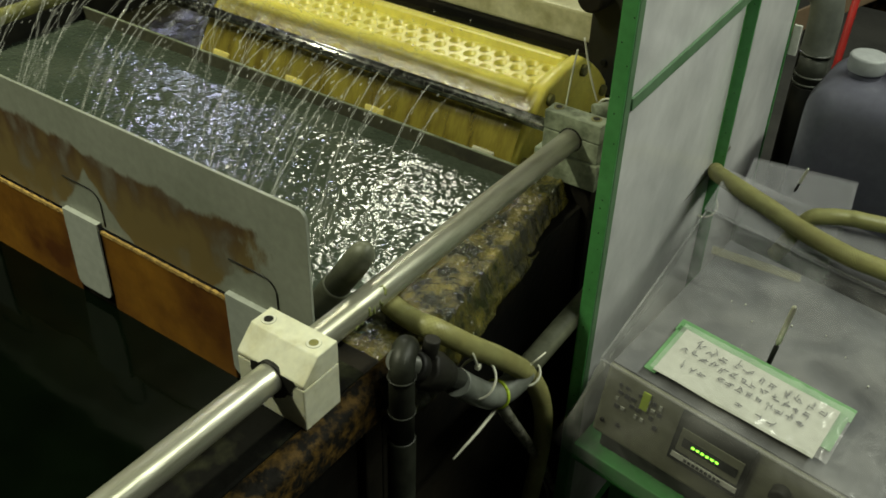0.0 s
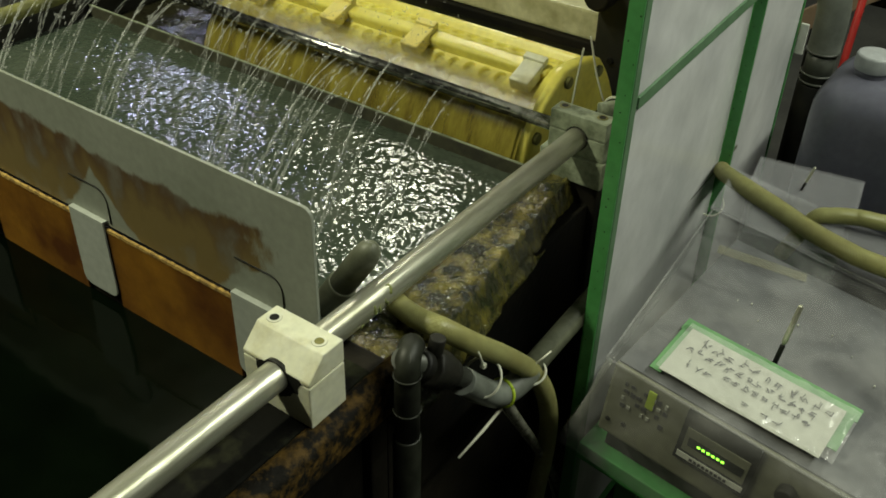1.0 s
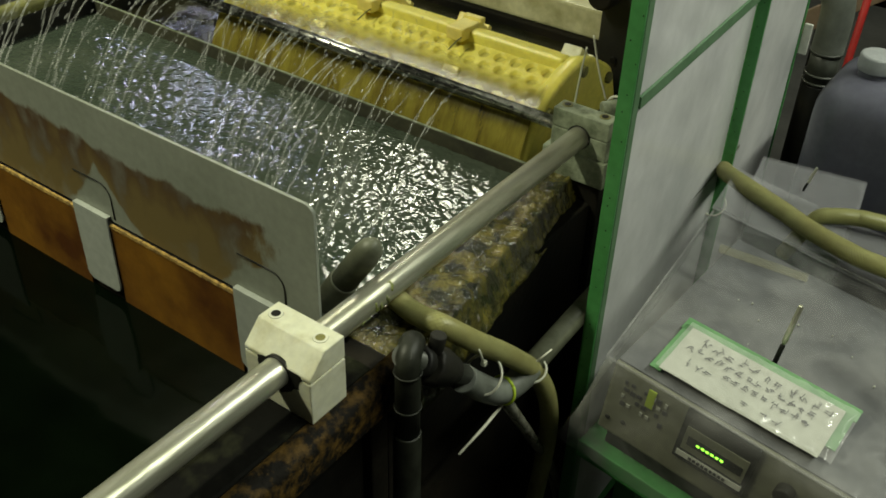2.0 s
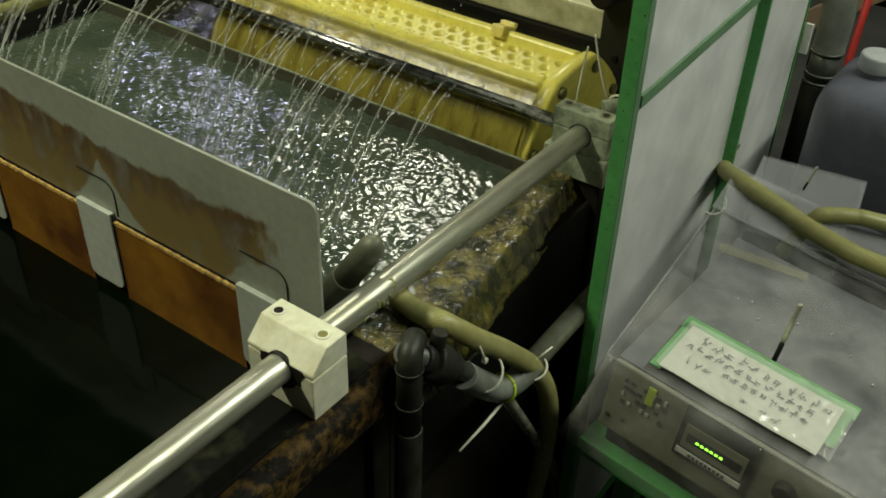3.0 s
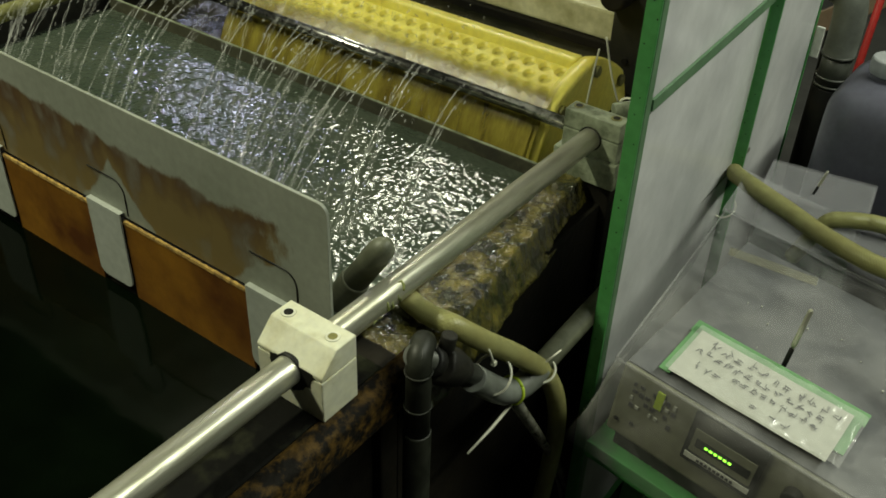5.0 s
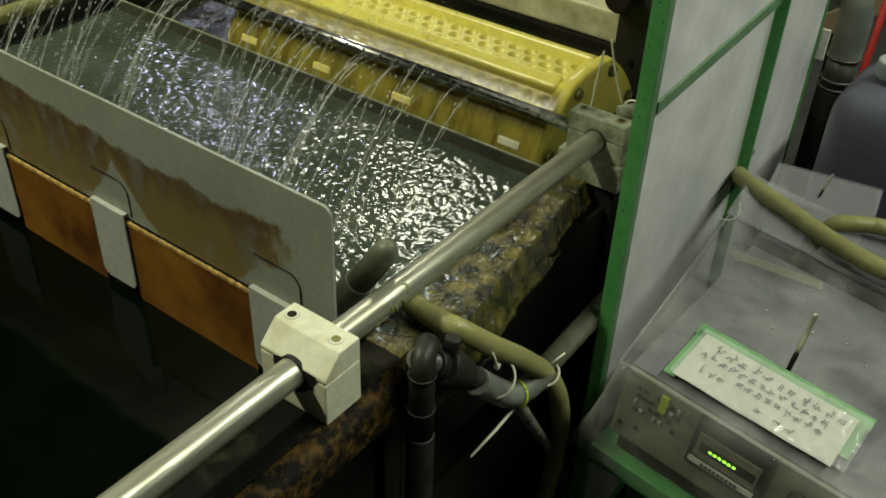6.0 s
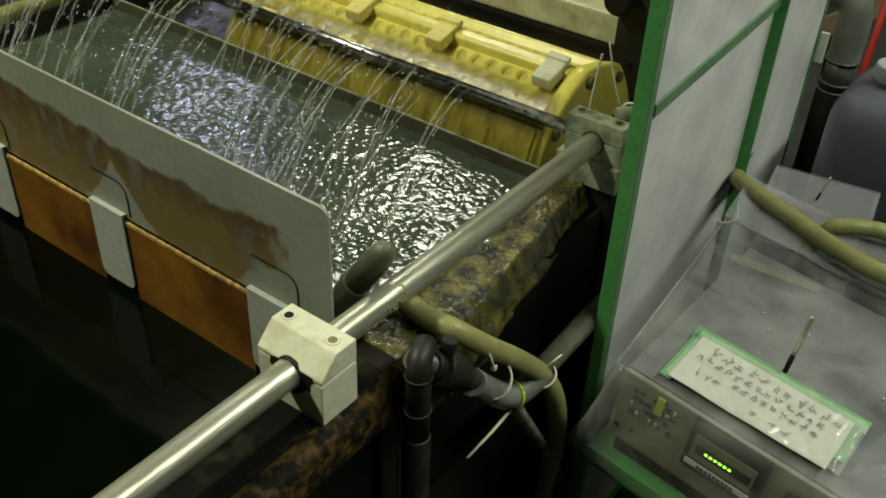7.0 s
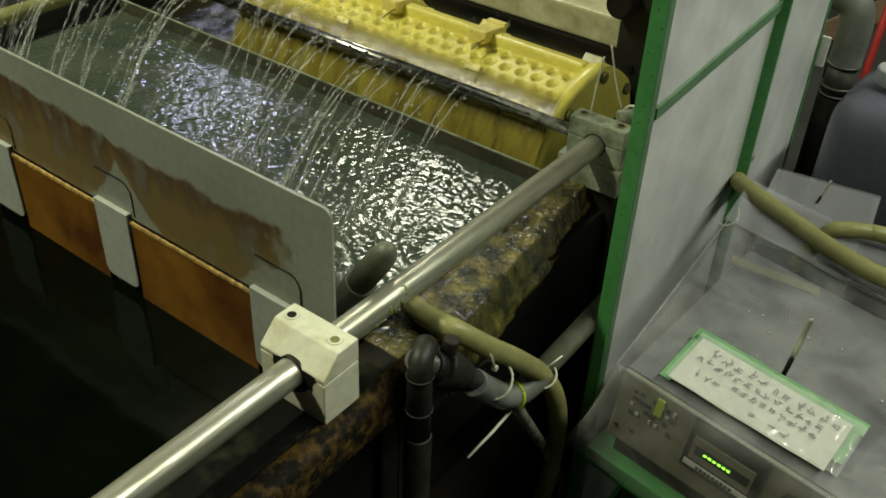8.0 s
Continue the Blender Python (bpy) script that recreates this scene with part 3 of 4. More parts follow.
def barrel():
    t = thing("plating_barrel", "yellow perforated plating barrel turning in the water", "barrel", m=pose(*BARREL_C))
    apo = RAD * math.cos(math.pi / 8)
    side = 2 * RAD * math.sin(math.pi / 8)
    # one perforated panel, lying in z=0, seen from above
    bm = B()
    pitch, rows, hole, depth = 0.029, 3, 0.0107, 0.008
    rw = 0.0238
    seg = 16
    w0 = -rows * rw / 2
    x_hi, x_lo = -0.03, -BARREL_L + 0.022
    floor_faces = []

    def cell(xa, xb, ya, yb, xc, yc):
        inn, low, outv = [], [], []
        for k in range(seg):
            a = 2 * math.pi * k / seg
            c, s = math.cos(a), math.sin(a)
            q = min((abs((xb - xc if c > 0 else xa - xc) / c) if abs(c) > 1e-6 else 9), (abs((yb - yc if s > 0 else ya - yc) / s) if abs(s) > 1e-6 else 9))
            outv.append(bm.verts.new((xc + c * q, yc + s * q, 0)))
            inn.append(bm.verts.new((xc + c * hole, yc + s * hole, 0)))
            low.append(bm.verts.new((xc + c * hole * 0.9, yc + s * hole * 0.9, -depth)))
        for k in range(seg):
            j = (k + 1) % seg
            bm.faces.new((outv[k], outv[j], inn[j], inn[k]))
            bm.faces.new((inn[k], inn[j], low[j], low[k])).smooth = True
            # square the corner
            a, b = outv[k].co, outv[j].co
            if abs(a.x - b.x) > 1e-5 and abs(a.y - b.y) > 1e-5:
                corner = bm.verts.new((xa if min(a.x, b.x) < xc and abs(min(a.x, b.x) - xa) < 1e-5 else xb, ya if abs(min(a.y, b.y) - ya) < 1e-5 else yb, 0))
                bm.faces.new((outv[k], corner, outv[j]))
        f = bm.faces.new(low)
        f.material_index = 1
    for r in range(rows):
        ya = w0 + r * rw
        x = x_hi - (pitch / 2 if r % 2 else 0)
        if r % 2:
            bm.faces.new([bm.verts.new(p) for p in ((x, ya, 0), (x_hi, ya, 0), (x_hi, ya + rw, 0), (x, ya + rw, 0))])
        while x - pitch > x_lo:
            cell(x - pitch, x, ya, ya + rw, x - pitch / 2, ya + rw / 2)
            x -= pitch
        bm.faces.new([bm.verts.new(p) for p in ((x_lo, ya, 0), (x, ya, 0), (x, ya + rw, 0), (x_lo, ya + rw, 0))])
    for ya, yb in ((-side / 2, w0), (-w0, side / 2)):
        bm.faces.new([bm.verts.new(p) for p in ((x_lo, ya, 0), (x_hi, ya, 0), (x_hi, yb, 0), (x_lo, yb, 0))])
    bmesh.ops.recalc_face_normals(bm, faces=bm.faces)
    if sum(f.normal.z * f.calc_area() for f in bm.faces) < 0:
        bmesh.ops.reverse_faces(bm, faces=bm.faces)
    panel = finish(bm, "panel", M["yellow"])
    panel.materials.append(M["mesh_dark"])
    # ridge bar between panels
    bm = B()
    cube(bm, x_lo - 0.002, x_hi + 0.002, -0.0135, 0.0135, -0.024, 0.004, 0.0085, seg=5)
    ridge = finish(bm, "ridge", M["yellow"])
    bm = B()
    tube(bm, [(-0.004, 0, 0), (0.004, 0, 0), (0.0055, 0, 0)], [0.0095, 0.0095, 0.0075], 10)
    boltm = finish(bm, "bolt", M["bolt"])
    for j in range(8):
        phi = 90 + 45 * j
        p = part("panel", panel, None, t)
        p.matrix_basis = pose(0, 0, 0, phi - 90) @ pose(0, 0, apo - 0.011)
        g = part("ridge", ridge, None, t)
        g.matrix_basis = pose(0, 0, 0, phi - 90 + 22.5) @ pose(0, 0, RAD - 0.004)
        q = part("bolt", boltm, None, t, "dark green dirty bolt" if j == 0 else "")
        q.matrix_basis = pose(0, 0, 0, phi - 90 + 22.5) @ pose(0.001, 0, RAD - 0.014)
    # end discs, eight-sided with rounded corners and a rolled shoulder
    def end_ring(bm, x, inset):
        ring = []
        for k in range(64):
            a = 2 * math.pi * k / 64
            oct_r = apo / math.cos(((a + math.pi / 8) % (math.pi / 4)) - math.pi / 8)
            r = 0.55 * oct_r + 0.45 * RAD + 0.006 - inset
            ring.append(bm.verts.new((x, r * math.sin(a), r * math.cos(a))))
        return ring
    for x0, x1 in ((-0.036, 0.0), (-BARREL_L, -BARREL_L + 0.024)):
        bm = B()
        d = x1 - x0
        rings = [end_ring(bm, x0 + d * f, i) for f, i in ((0, 0.02), (0.12, 0.011), (0.35, 0.003), (0.6, 0.0), (0.85, 0.001), (0.95, 0.003), (1.0, 0.007))]
        for p, q in zip(rings, rings[1:]):
            for k in range(64):
                bm.faces.new((p[k], p[(k + 1) % 64], q[(k + 1) % 64], q[k])).smooth = True
        bm.faces.new(rings[0])
        bm.faces.new(rings[-1])
        bmesh.ops.recalc_face_normals(bm, faces=bm.faces)
        part("end_disc", bm, M["yellow"], t)
    bm = B()
    rod(bm, (0.0, 0, 0), (0.03, 0, 0), 0.018, 20, 0.002)
    part("hub", bm, M["yellow_pale"], t)
    bm = B()
    rod(bm, (-BARREL_L - 0.05, 0, 0), (-BARREL_L, 0, 0), 0.045, 20, 0.004)
    part("drive_hub", bm, M["black"], t, "black drive hub")
    # lid clamps that bridge the ridges of the lid panel
    def clip(x, ang, material, length, wide, label):
        bm = B()
        cube(bm, -wide / 2, wide / 2, -length / 2, length / 2, -0.012, 0.008, 0.003)
        cube(bm, -wide / 2 - 0.002, wide / 2 + 0.002, length / 2 - 0.012, length / 2, 0.004, 0.013, 0.002)
        ob = part("lid_clip", bm, material, t, label)
        ob.matrix_basis = pose(0, 0, 0, ang) @ pose(x, 0, RAD - 0.001)
    clip(-0.055, -15, M["white"], 0.058, 0.034, "white lid clip")
    for x in (-0.26, -0.43, -0.6):
        clip(x, -16, M["yellow_pale"], 0.06, 0.034, "pale yellow lid clip")
    for x in (-0.215, -0.4, -0.58):
        clip(x, 24, M["yellow_pale"], 0.062, 0.032, "pale yellow lid clip")
        bm = B()
        tube(bm, [(x + 0.014, 0.02, RAD - 0.002), (x + 0.014, -0.03, RAD - 0.004), (x + 0.014, -0.055, RAD - 0.01)], 0.0013, 6)
        ob = part("clip_wire", bm, M["bolt"], t, "thin dark clip wire")
        ob.matrix_basis = pose(0, 0, 0, 28)
    for x in (-0.17, -0.44):
        clip(x, 69, M["yellow_pale"], 0.04, 0.024, "pale yellow lid clip")
    return t


BARREL = barrel()
CURTAIN = []


def water_curtain():
    """Thin film of run-off that hangs before the barrel's lower front."""
    for k in range(2):
        bm = B()
        n, m = 90, 18
        r = RAD + 0.009 + 0.003 * k

        def q(i, j):
            x = -0.012 - (BARREL_L - 0.03) * i / n
            a = radians(120 + 94 * j / m + 5 * noise.noise(Vector((x * 14, k, 0))) * (1 - j / m))
            e = r + 0.002 * noise.noise(Vector((x * 40, a * 2 + 5 * k, k)))
            return (x, e * math.cos(a), e * math.sin(a))
        vs = [[bm.verts.new(q(i, j)) for i in range(n + 1)] for j in range(m + 1)]
        for j in range(m):
            for i in range(n):
                bm.faces.new((vs[j][i], vs[j][i + 1], vs[j + 1][i + 1], vs[j + 1][i])).smooth = True
        ob = solid("water_film", bm, M["film_water"], "murky water film with the barrel's shade in its colour", "water", group="water films")
        CURTAIN.append(ob)


def run_off():
    """Murky running water: clear in streaks, cloudy between them."""
    # murk colour is also darkened for the shade on the barrel's lower front
    m = mat("shaded_murky_run_off", (0.3, 0.255, 0.045), 0.15, 0, (0.15, 0.115, 0.022), 16, bump=0.3, fine=120, stretch=(3, 1, 0.5), spec=0.6)
    nt = m.node_tree
    n = nt.nodes.new("ShaderNodeTexNoise")
    n.inputs["Scale"].default_value, n.inputs["Detail"].default_value = 22, 5
    mp = nt.nodes.new("ShaderNodeMapping")
    mp.inputs["Scale"].default_value = (2.5, 0.7, 0.7)
    tc = nt.nodes.new("ShaderNodeTexCoord")
    nt.links.new(tc.outputs["Object"], mp.inputs["Vector"])
    nt.links.new(mp.outputs[0], n.inputs["Vector"])
    r = nt.nodes.new("ShaderNodeMapRange")
    r.inputs["From Min"].default_value, r.inputs["From Max"].default_value = 0.3, 0.7
    r.inputs["To Min"].default_value, r.inputs["To Max"].default_value = 0.68, 0.97
    nt.links.new(n.outputs["Fac"], r.inputs["Value"])
    sp = nt.nodes.new("ShaderNodeSeparateXYZ")
    nt.links.new(tc.outputs["Object"], sp.inputs[0])
    deep = nt.nodes.new("ShaderNodeMapRange")
    deep.inputs["From Min"].default_value, deep.inputs["From Max"].default_value = 0.138, 0.112
    nt.links.new(sp.outputs["Z"], deep.inputs["Value"])
    mul = nt.nodes.new("ShaderNodeMath")
    mul.operation = "MULTIPLY"
    nt.links.new(r.outputs[0], mul.inputs[0])
    nt.links.new(deep.outputs[0], mul.inputs[1])
    nt.links.new(mul.outputs[0], nt.nodes["Principled BSDF"].inputs["Alpha"])
    return m


M["film_water"] = run_off()
water_curtain()


# ---- enclosure ----
EX = 0.15


def enclosure():
    t = thing("machine_enclosure", "green angle-iron enclosure with milky acrylic panels", "enclosure")
    for y in (0.394, 0.825):
        bm = B()
        cube(bm, EX, EX + 0.0165, y, y + 0.003, FLOOR, 1.1, 0.0008)
        cube(bm, EX - 0.003, EX + 0.0005, y + 0.003, y + 0.02, FLOOR, 1.1, 0.0008)
        p = part("post", bm, M["green"], t, "green painted angle-iron post")
        bm = B()
        for k in range(70):
            z = -0.5 + k * 0.03 + RND.uniform(-0.015, 0.015)
            xx = EX + RND.uniform(0.003, 0.014)
            rod(bm, (xx, y - 0.0004, z), (xx, y + 0.001, z), RND.uniform(0.0005, 0.0011), 7)
        tagged(part("rust_spots", bm, M["black"], p, "small dark rust spots"), kind="stuff")
        bm = B()
        cube(bm, EX + 0.0005, EX + 0.004, y + 0.0355, y + 0.05, FLOOR + 0.2, 1.0, 0.001)
        part("glazing_bead", bm, M["bead"], p, "paler green glazing bead")
    bm = B()
    a, b = Vector((EX + 0.003, 0.447, 0.1)), Vector((EX + 0.003, 0.83, 0.122))
    m = Matrix.Translation(a) @ (b - a).to_track_quat("Y", "Z").to_matrix().to_4x4()
    cube(bm, -0.002, 0.002, 0, (b - a).length, -0.008, 0.008, 0.0008, m=m)
    # milky haze over the rail is put into its paler green
    part("brace", bm, M["bead"], t, "green cross rail paled for panel haze")
    for y0, y1 in ((0.415, 0.822), (0.847, 1.095)):
        bm = B()
        cube(bm, EX - 0.0045, EX - 0.0005, y0, y1, -0.7, 1.0, 0.0008)
        part("panel", bm, M["milky"], t, "milky scratched acrylic panel")
    bm = B()
    cube(bm, EX - 0.006, EX + 0.002, 1.0955, 1.1, -0.7, 1.0, 0.001)
    part("panel_edge", bm, M["green"], t, "dark green panel edge")
    bm = B()
    cube(bm, EX - 0.024, EX - 0.006, 0.42, 1.09, -0.75, -0.72, 0.001)
    part("rail", bm, M["green"], t)


enclosure()


# ---- lamps' housings ----
def lamp_housings():
    for x, y, sx, sy in ((-1.85, 2.7, 0.2, 0.3), (-3.7, 3.0, 0.62, 0.13), (-1.4, -0.85, 0.13, 0.75), (1.4, 1.6, 0.12, 1.85)):
        t = thing("ceiling_light", "white fluorescent ceiling light", "lamp", group="ceiling lights")
        bm = B()
        cube(bm, x - sx, x + sx, y - sy, y + sy, 2.13, 2.18, 0.01)
        part("housing", bm, M["cap"], t)
        for u in (-0.65, 0.65):
            bm = B()
            dx, dy = (u * sx, 0) if sx > sy else (0, u * sy)
            rod(bm, (x + dx, y + dy, 2.18), (x + dx, y + dy, 2.6), 0.006, 8)
            part("hanger", bm, M["cap"], t)


lamp_housings()


# ---- behind the tank ----
def far_side():
    t = thing("tank_beam", "cream painted steel beam along the tank's back", "beam")
    bm = B()
    cube(bm, -1.1, 0.05, 1.0, 1.3, -0.1, -0.044, 0.005)
    part("beam", bm, M["beam"], t)
    bm = B()
    cube(bm, -1.1, 0.05, 1.005, 1.3, FLOOR, -0.1)
    part("skirt", bm, M["deposit"], t, "dark stained skirt")
    t = thing("barrel_hanger", "black plastic hanger bar with round knob", "hanger")
    bm = B()
    cube(bm, -0.108, -0.03, 0.862, 0.892, -0.6, 0.5, 0.004)
    part("bar", bm, M["black"], t)
    bm = B()
    rod(bm, (-0.098, 0.861, 0.052), (-0.098, 0.827, 0.052), 0.024, 20, 0.006)
    part("knob", bm, M["dark"], t)
    for z in (-0.06, -0.13):
        bm = B()
        rod(bm, (-0.075, 0.8625, z), (-0.075, 0.858, z), 0.006, 12, 0.001)
        part("screw", bm, M["dark"], t)


far_side()


def pale_fitting():
    t = thing("pale_pipe", "pale plastic pipe tied beside the clamp block", "pipe")
    bm = B()
    rod(bm, (0.035, 0.605, -0.012), (0.14, 0.72, 0.004), 0.012, 18, 0.002)
    part("pipe", bm, M["old_grey"], t)
    bm = B()
    tube(bm, [(0.05 + 0.015 * math.cos(a), 0.62, -0.008 + 0.015 * math.sin(a)) for a in (2 * math.pi * k / 20 for k in range(21))], 0.0018, 6)
    part("tie_loop", bm, M["tie"], t, "white nylon tie")
    for p in ([(0.003, 0.583, -0.004), (0.005, 0.586, 0.04), (0.01, 0.585, 0.081)], [(0.041, 0.6, 0.008), (0.03, 0.59, 0.05), (0.018, 0.585, 0.1)]):
        bm = B()
        tube(bm, smooth_line(p, 6), 0.0014, 6)
        part("tie_tail", bm, M["tie"], t, "long white tie tail")


pale_fitting()


def tie(name_parent, c, r, axis, tail):
    c, axis = Vector(c), Vector(axis).normalized()
    u = axis.orthogonal().normalized()
    w = axis.cross(u)
    bm = B()
    tube(bm, [c + r * (math.cos(a) * u + math.sin(a) * w) for a in (2 * math.pi * k / 22 for k in range(23))], 0.0017, 6)
    part("band", bm, M["tie"], name_parent)
    bm = B()
    p = c + Vector((0.004, -0.006, r))
    tube(bm, [p, p + Vector(tail) * 0.5, p + Vector(tail)], [0.0016, 0.0014, 0.001], 6)
    cube(bm, -0.003, 0.003, -0.003, 0.003, -0.002, 0.004, 0.0008, m=Matrix.Translation(p))
    part("tail", bm, M["tie"], name_parent)


# ---- pipes and hoses in the gap ----
def gap_pipes():
    t = thing("drain_pipe", "grey plastic drain pipe with elbow beside the tank", "pipe")
    bm = B()
    tube(bm, smooth_line([(0.094, 0.098, -0.056), (0.101, 0.086, -0.046), (0.109, 0.07, -0.05), (0.112, 0.066, -0.075)], 7) + [Vector((0.112, 0.066, -0.16))], 0.0135, 18)
    part("elbow", bm, M["shaded_pipe"], t)
    bm = B()
    rod(bm, (0.112, 0.066, -0.148), (0.112, 0.066, FLOOR), 0.0155, 18, 0.002)
    part("lower_pipe", bm, M["shaded_pipe"], t)
    for z in (-0.062, -0.11):
        bm = B()
        tube(bm, [(0.112 + 0.0142 * math.cos(a), 0.066 + 0.0142 * math.sin(a), z) for a in (2 * math.pi * k / 20 for k in range(21))], 0.0012, 6)
        part("collar", bm, M["shaded_pipe"], t)

    t = thing("valve_line", "grey pipe run with dark union and elbow", "pipe")
    a, b = Vector((0.108, 0.085, -0.062)), Vector((0.116, 0.155, -0.128))
    d = (b - a)
    bm = B()
    rod(bm, a - d * 0.3, b + d * 0.15, 0.0115, 16)
    part("inner_pipe", bm, M["grey_pipe"], t)
    for u0, u1, r in ((0.05, 0.2, 0.0165), (0.24, 0.62, 0.0225), (0.64, 0.78, 0.018)):
        bm = B()
        rod(bm, a + d * u0, a + d * u1, r, 8 if r > 0.02 else 16, 0.003)
        part("union_nut", bm, M["black"], t, "dark plastic union nut")
    bm = B()
    rod(bm, a + d * 0.4 + Vector((0, 0, 0.02)), a + d * 0.4 + Vector((0.002, 0.004, 0.042)), 0.009, 12, 0.002)
    part("valve_knob", bm, M["black"], t)
    bm = B()
    pts = smooth_line([(0.117, 0.16, -0.138), (0.12, 0.19, -0.172), (0.125, 0.225, -0.205), (0.131, 0.258, -0.212), (0.133, 0.285, -0.203)], 6)
    tube(bm, pts, [0.0165] * (len(pts) - 5) + [0.0175] * 5, 18)
    el = part("elbow", bm, M["cap_pipe"], t, "lighter grey elbow with lime stain")
    bm = B()
    c = pts[14]
    dd = (pts[15] - pts[13]).normalized()
    u = dd.orthogonal().normalized()
    w = dd.cross(u)
    tube(bm, [c + 0.0172 * (math.cos(q) * u + math.sin(q) * w) for q in (2 * math.pi * k / 20 for k in range(21))], 0.0022, 6)
    part("stain_band", bm, M["lime"], el, "yellow-green band")
    bm = B()
    rod(bm, (0.133, 0.275, -0.207), (0.136, 0.9, -0.16), 0.0145, 18)
    part("long_pipe", bm, M["old_pipe"], t, "long olive pipe")
    tie(t, (0.121, 0.196, -0.158), 0.024, (0.1, 1, -1), (0.0, -0.012, 0.03))

    t = thing("braided_hose", "yellowed braided hose curving down beside the tank", "hose")
    line = smooth_line([(-0.01, 0.18, -0.083), (0.03, 0.166, -0.082), (0.062, 0.158, -0.077), (0.088, 0.16, -0.077), (0.112, 0.187, -0.105), (0.13, 0.237, -0.153), (0.138, 0.293, -0.217), (0.139, 0.338, -0.304), (0.134, 0.36, -0.41), (0.12, 0.36, -0.6)], 12)
    bm = B()
    tube(bm, line, 0.0125, 20)
    h = part("outer_tube", bm, M["hose"], t)
    braid(h, line, 0.0126)
    tie(t, (0.138, 0.285, -0.207), 0.0175, (0.1, 0.5, -1), (0.012, 0.02, 0.016))

    t = thing("clear_hose", "thin clear reinforced hose hanging down", "hose")
    bm = B()
    tube(bm, smooth_line([(0.131, 0.235, -0.215), (0.13, 0.25, -0.245), (0.13, 0.329, -0.377), (0.13, 0.4, -0.5), (0.13, 0.46, -0.66), (0.13, 0.47, -0.94)], 8), 0.0075, 14)
    part("tube", bm, M["clear_hose"], t)
    for s in (-0.004, 0.0, 0.004):
        bm = B()
        tube(bm, smooth_line([(0.1225, 0.25 + s, -0.245 + s), (0.1225, 0.329 + s, -0.377), (0.1225, 0.4 + s, -0.5), (0.1225, 0.46 + s, -0.66)], 6), 0.0007, 5)
        part("thread", bm, M["tie"], t, "pale reinforcing thread")

    bm = B()
    tube(bm, [(0.131, 0.238, -0.226), (0.1305, 0.19, -0.234), (0.13, 0.14, -0.237)], [0.002, 0.0022, 0.0016], 6)
    solid("wire_stub", bm, M["tie"], "stiff pale wire end sticking out below the elbow", "wire")


def braid(parent, line, r):
    """Two sets of fine threads wound round a hose."""
    for sgn in (1, -1):
        bm = B()
        for strand in range(14):
            d = (line[1] - line[0]).normalized()
            u = d.orthogonal().normalized()
            pts, ang = [], 2 * math.pi * strand / 14
            for i in range(len(line) - 1):
                a, b = line[i], line[i + 1]
                d = (b - a).normalized()
                u = (u - d * u.dot(d)).normalized()
                w = d.cross(u)
                k = 4
                for j in range(k):
                    p = a.lerp(b, j / k)
                    ang += sgn * (b - a).length / k / 0.008
                    pts.append(p + r * (math.cos(ang) * u + math.sin(ang) * w))
            tube(bm, pts, 0.0003, 3, caps=False)
        ob = part("braid", bm, M["braid"], parent, "fine brown braid under the skin")
        tagged(ob, kind="stuff")


gap_pipes()


def stub_pipe():
    t = thing("outlet_elbow", "grey plastic outlet elbow rising at the splash plate's end", "pipe")
    bm = B()
    d = Vector((0.086, 0.0, 0.134)).normalized()
    a = Vector((-0.066, 0.13, -0.112))
    pts = [a + d * 0.06, a + d * 0.13, a + d * 0.146, a + d * 0.154, a + d * 0.158]
    tube(bm, pts, [0.0155, 0.0155, 0.0135, 0.009, 0.002], 20)
    part("upper_pipe", bm, M["old_pipe"], t)
    bm = B()
    rod(bm, a - d * 0.02, a + d * 0.074, 0.0175, 20, 0.002)
    part("socket", bm, M["old_pipe"], t)


stub_pipe()


# ---- control unit under its cover ----
UM = pose(0.238, 0.278, -0.125, 0, 5, -3)


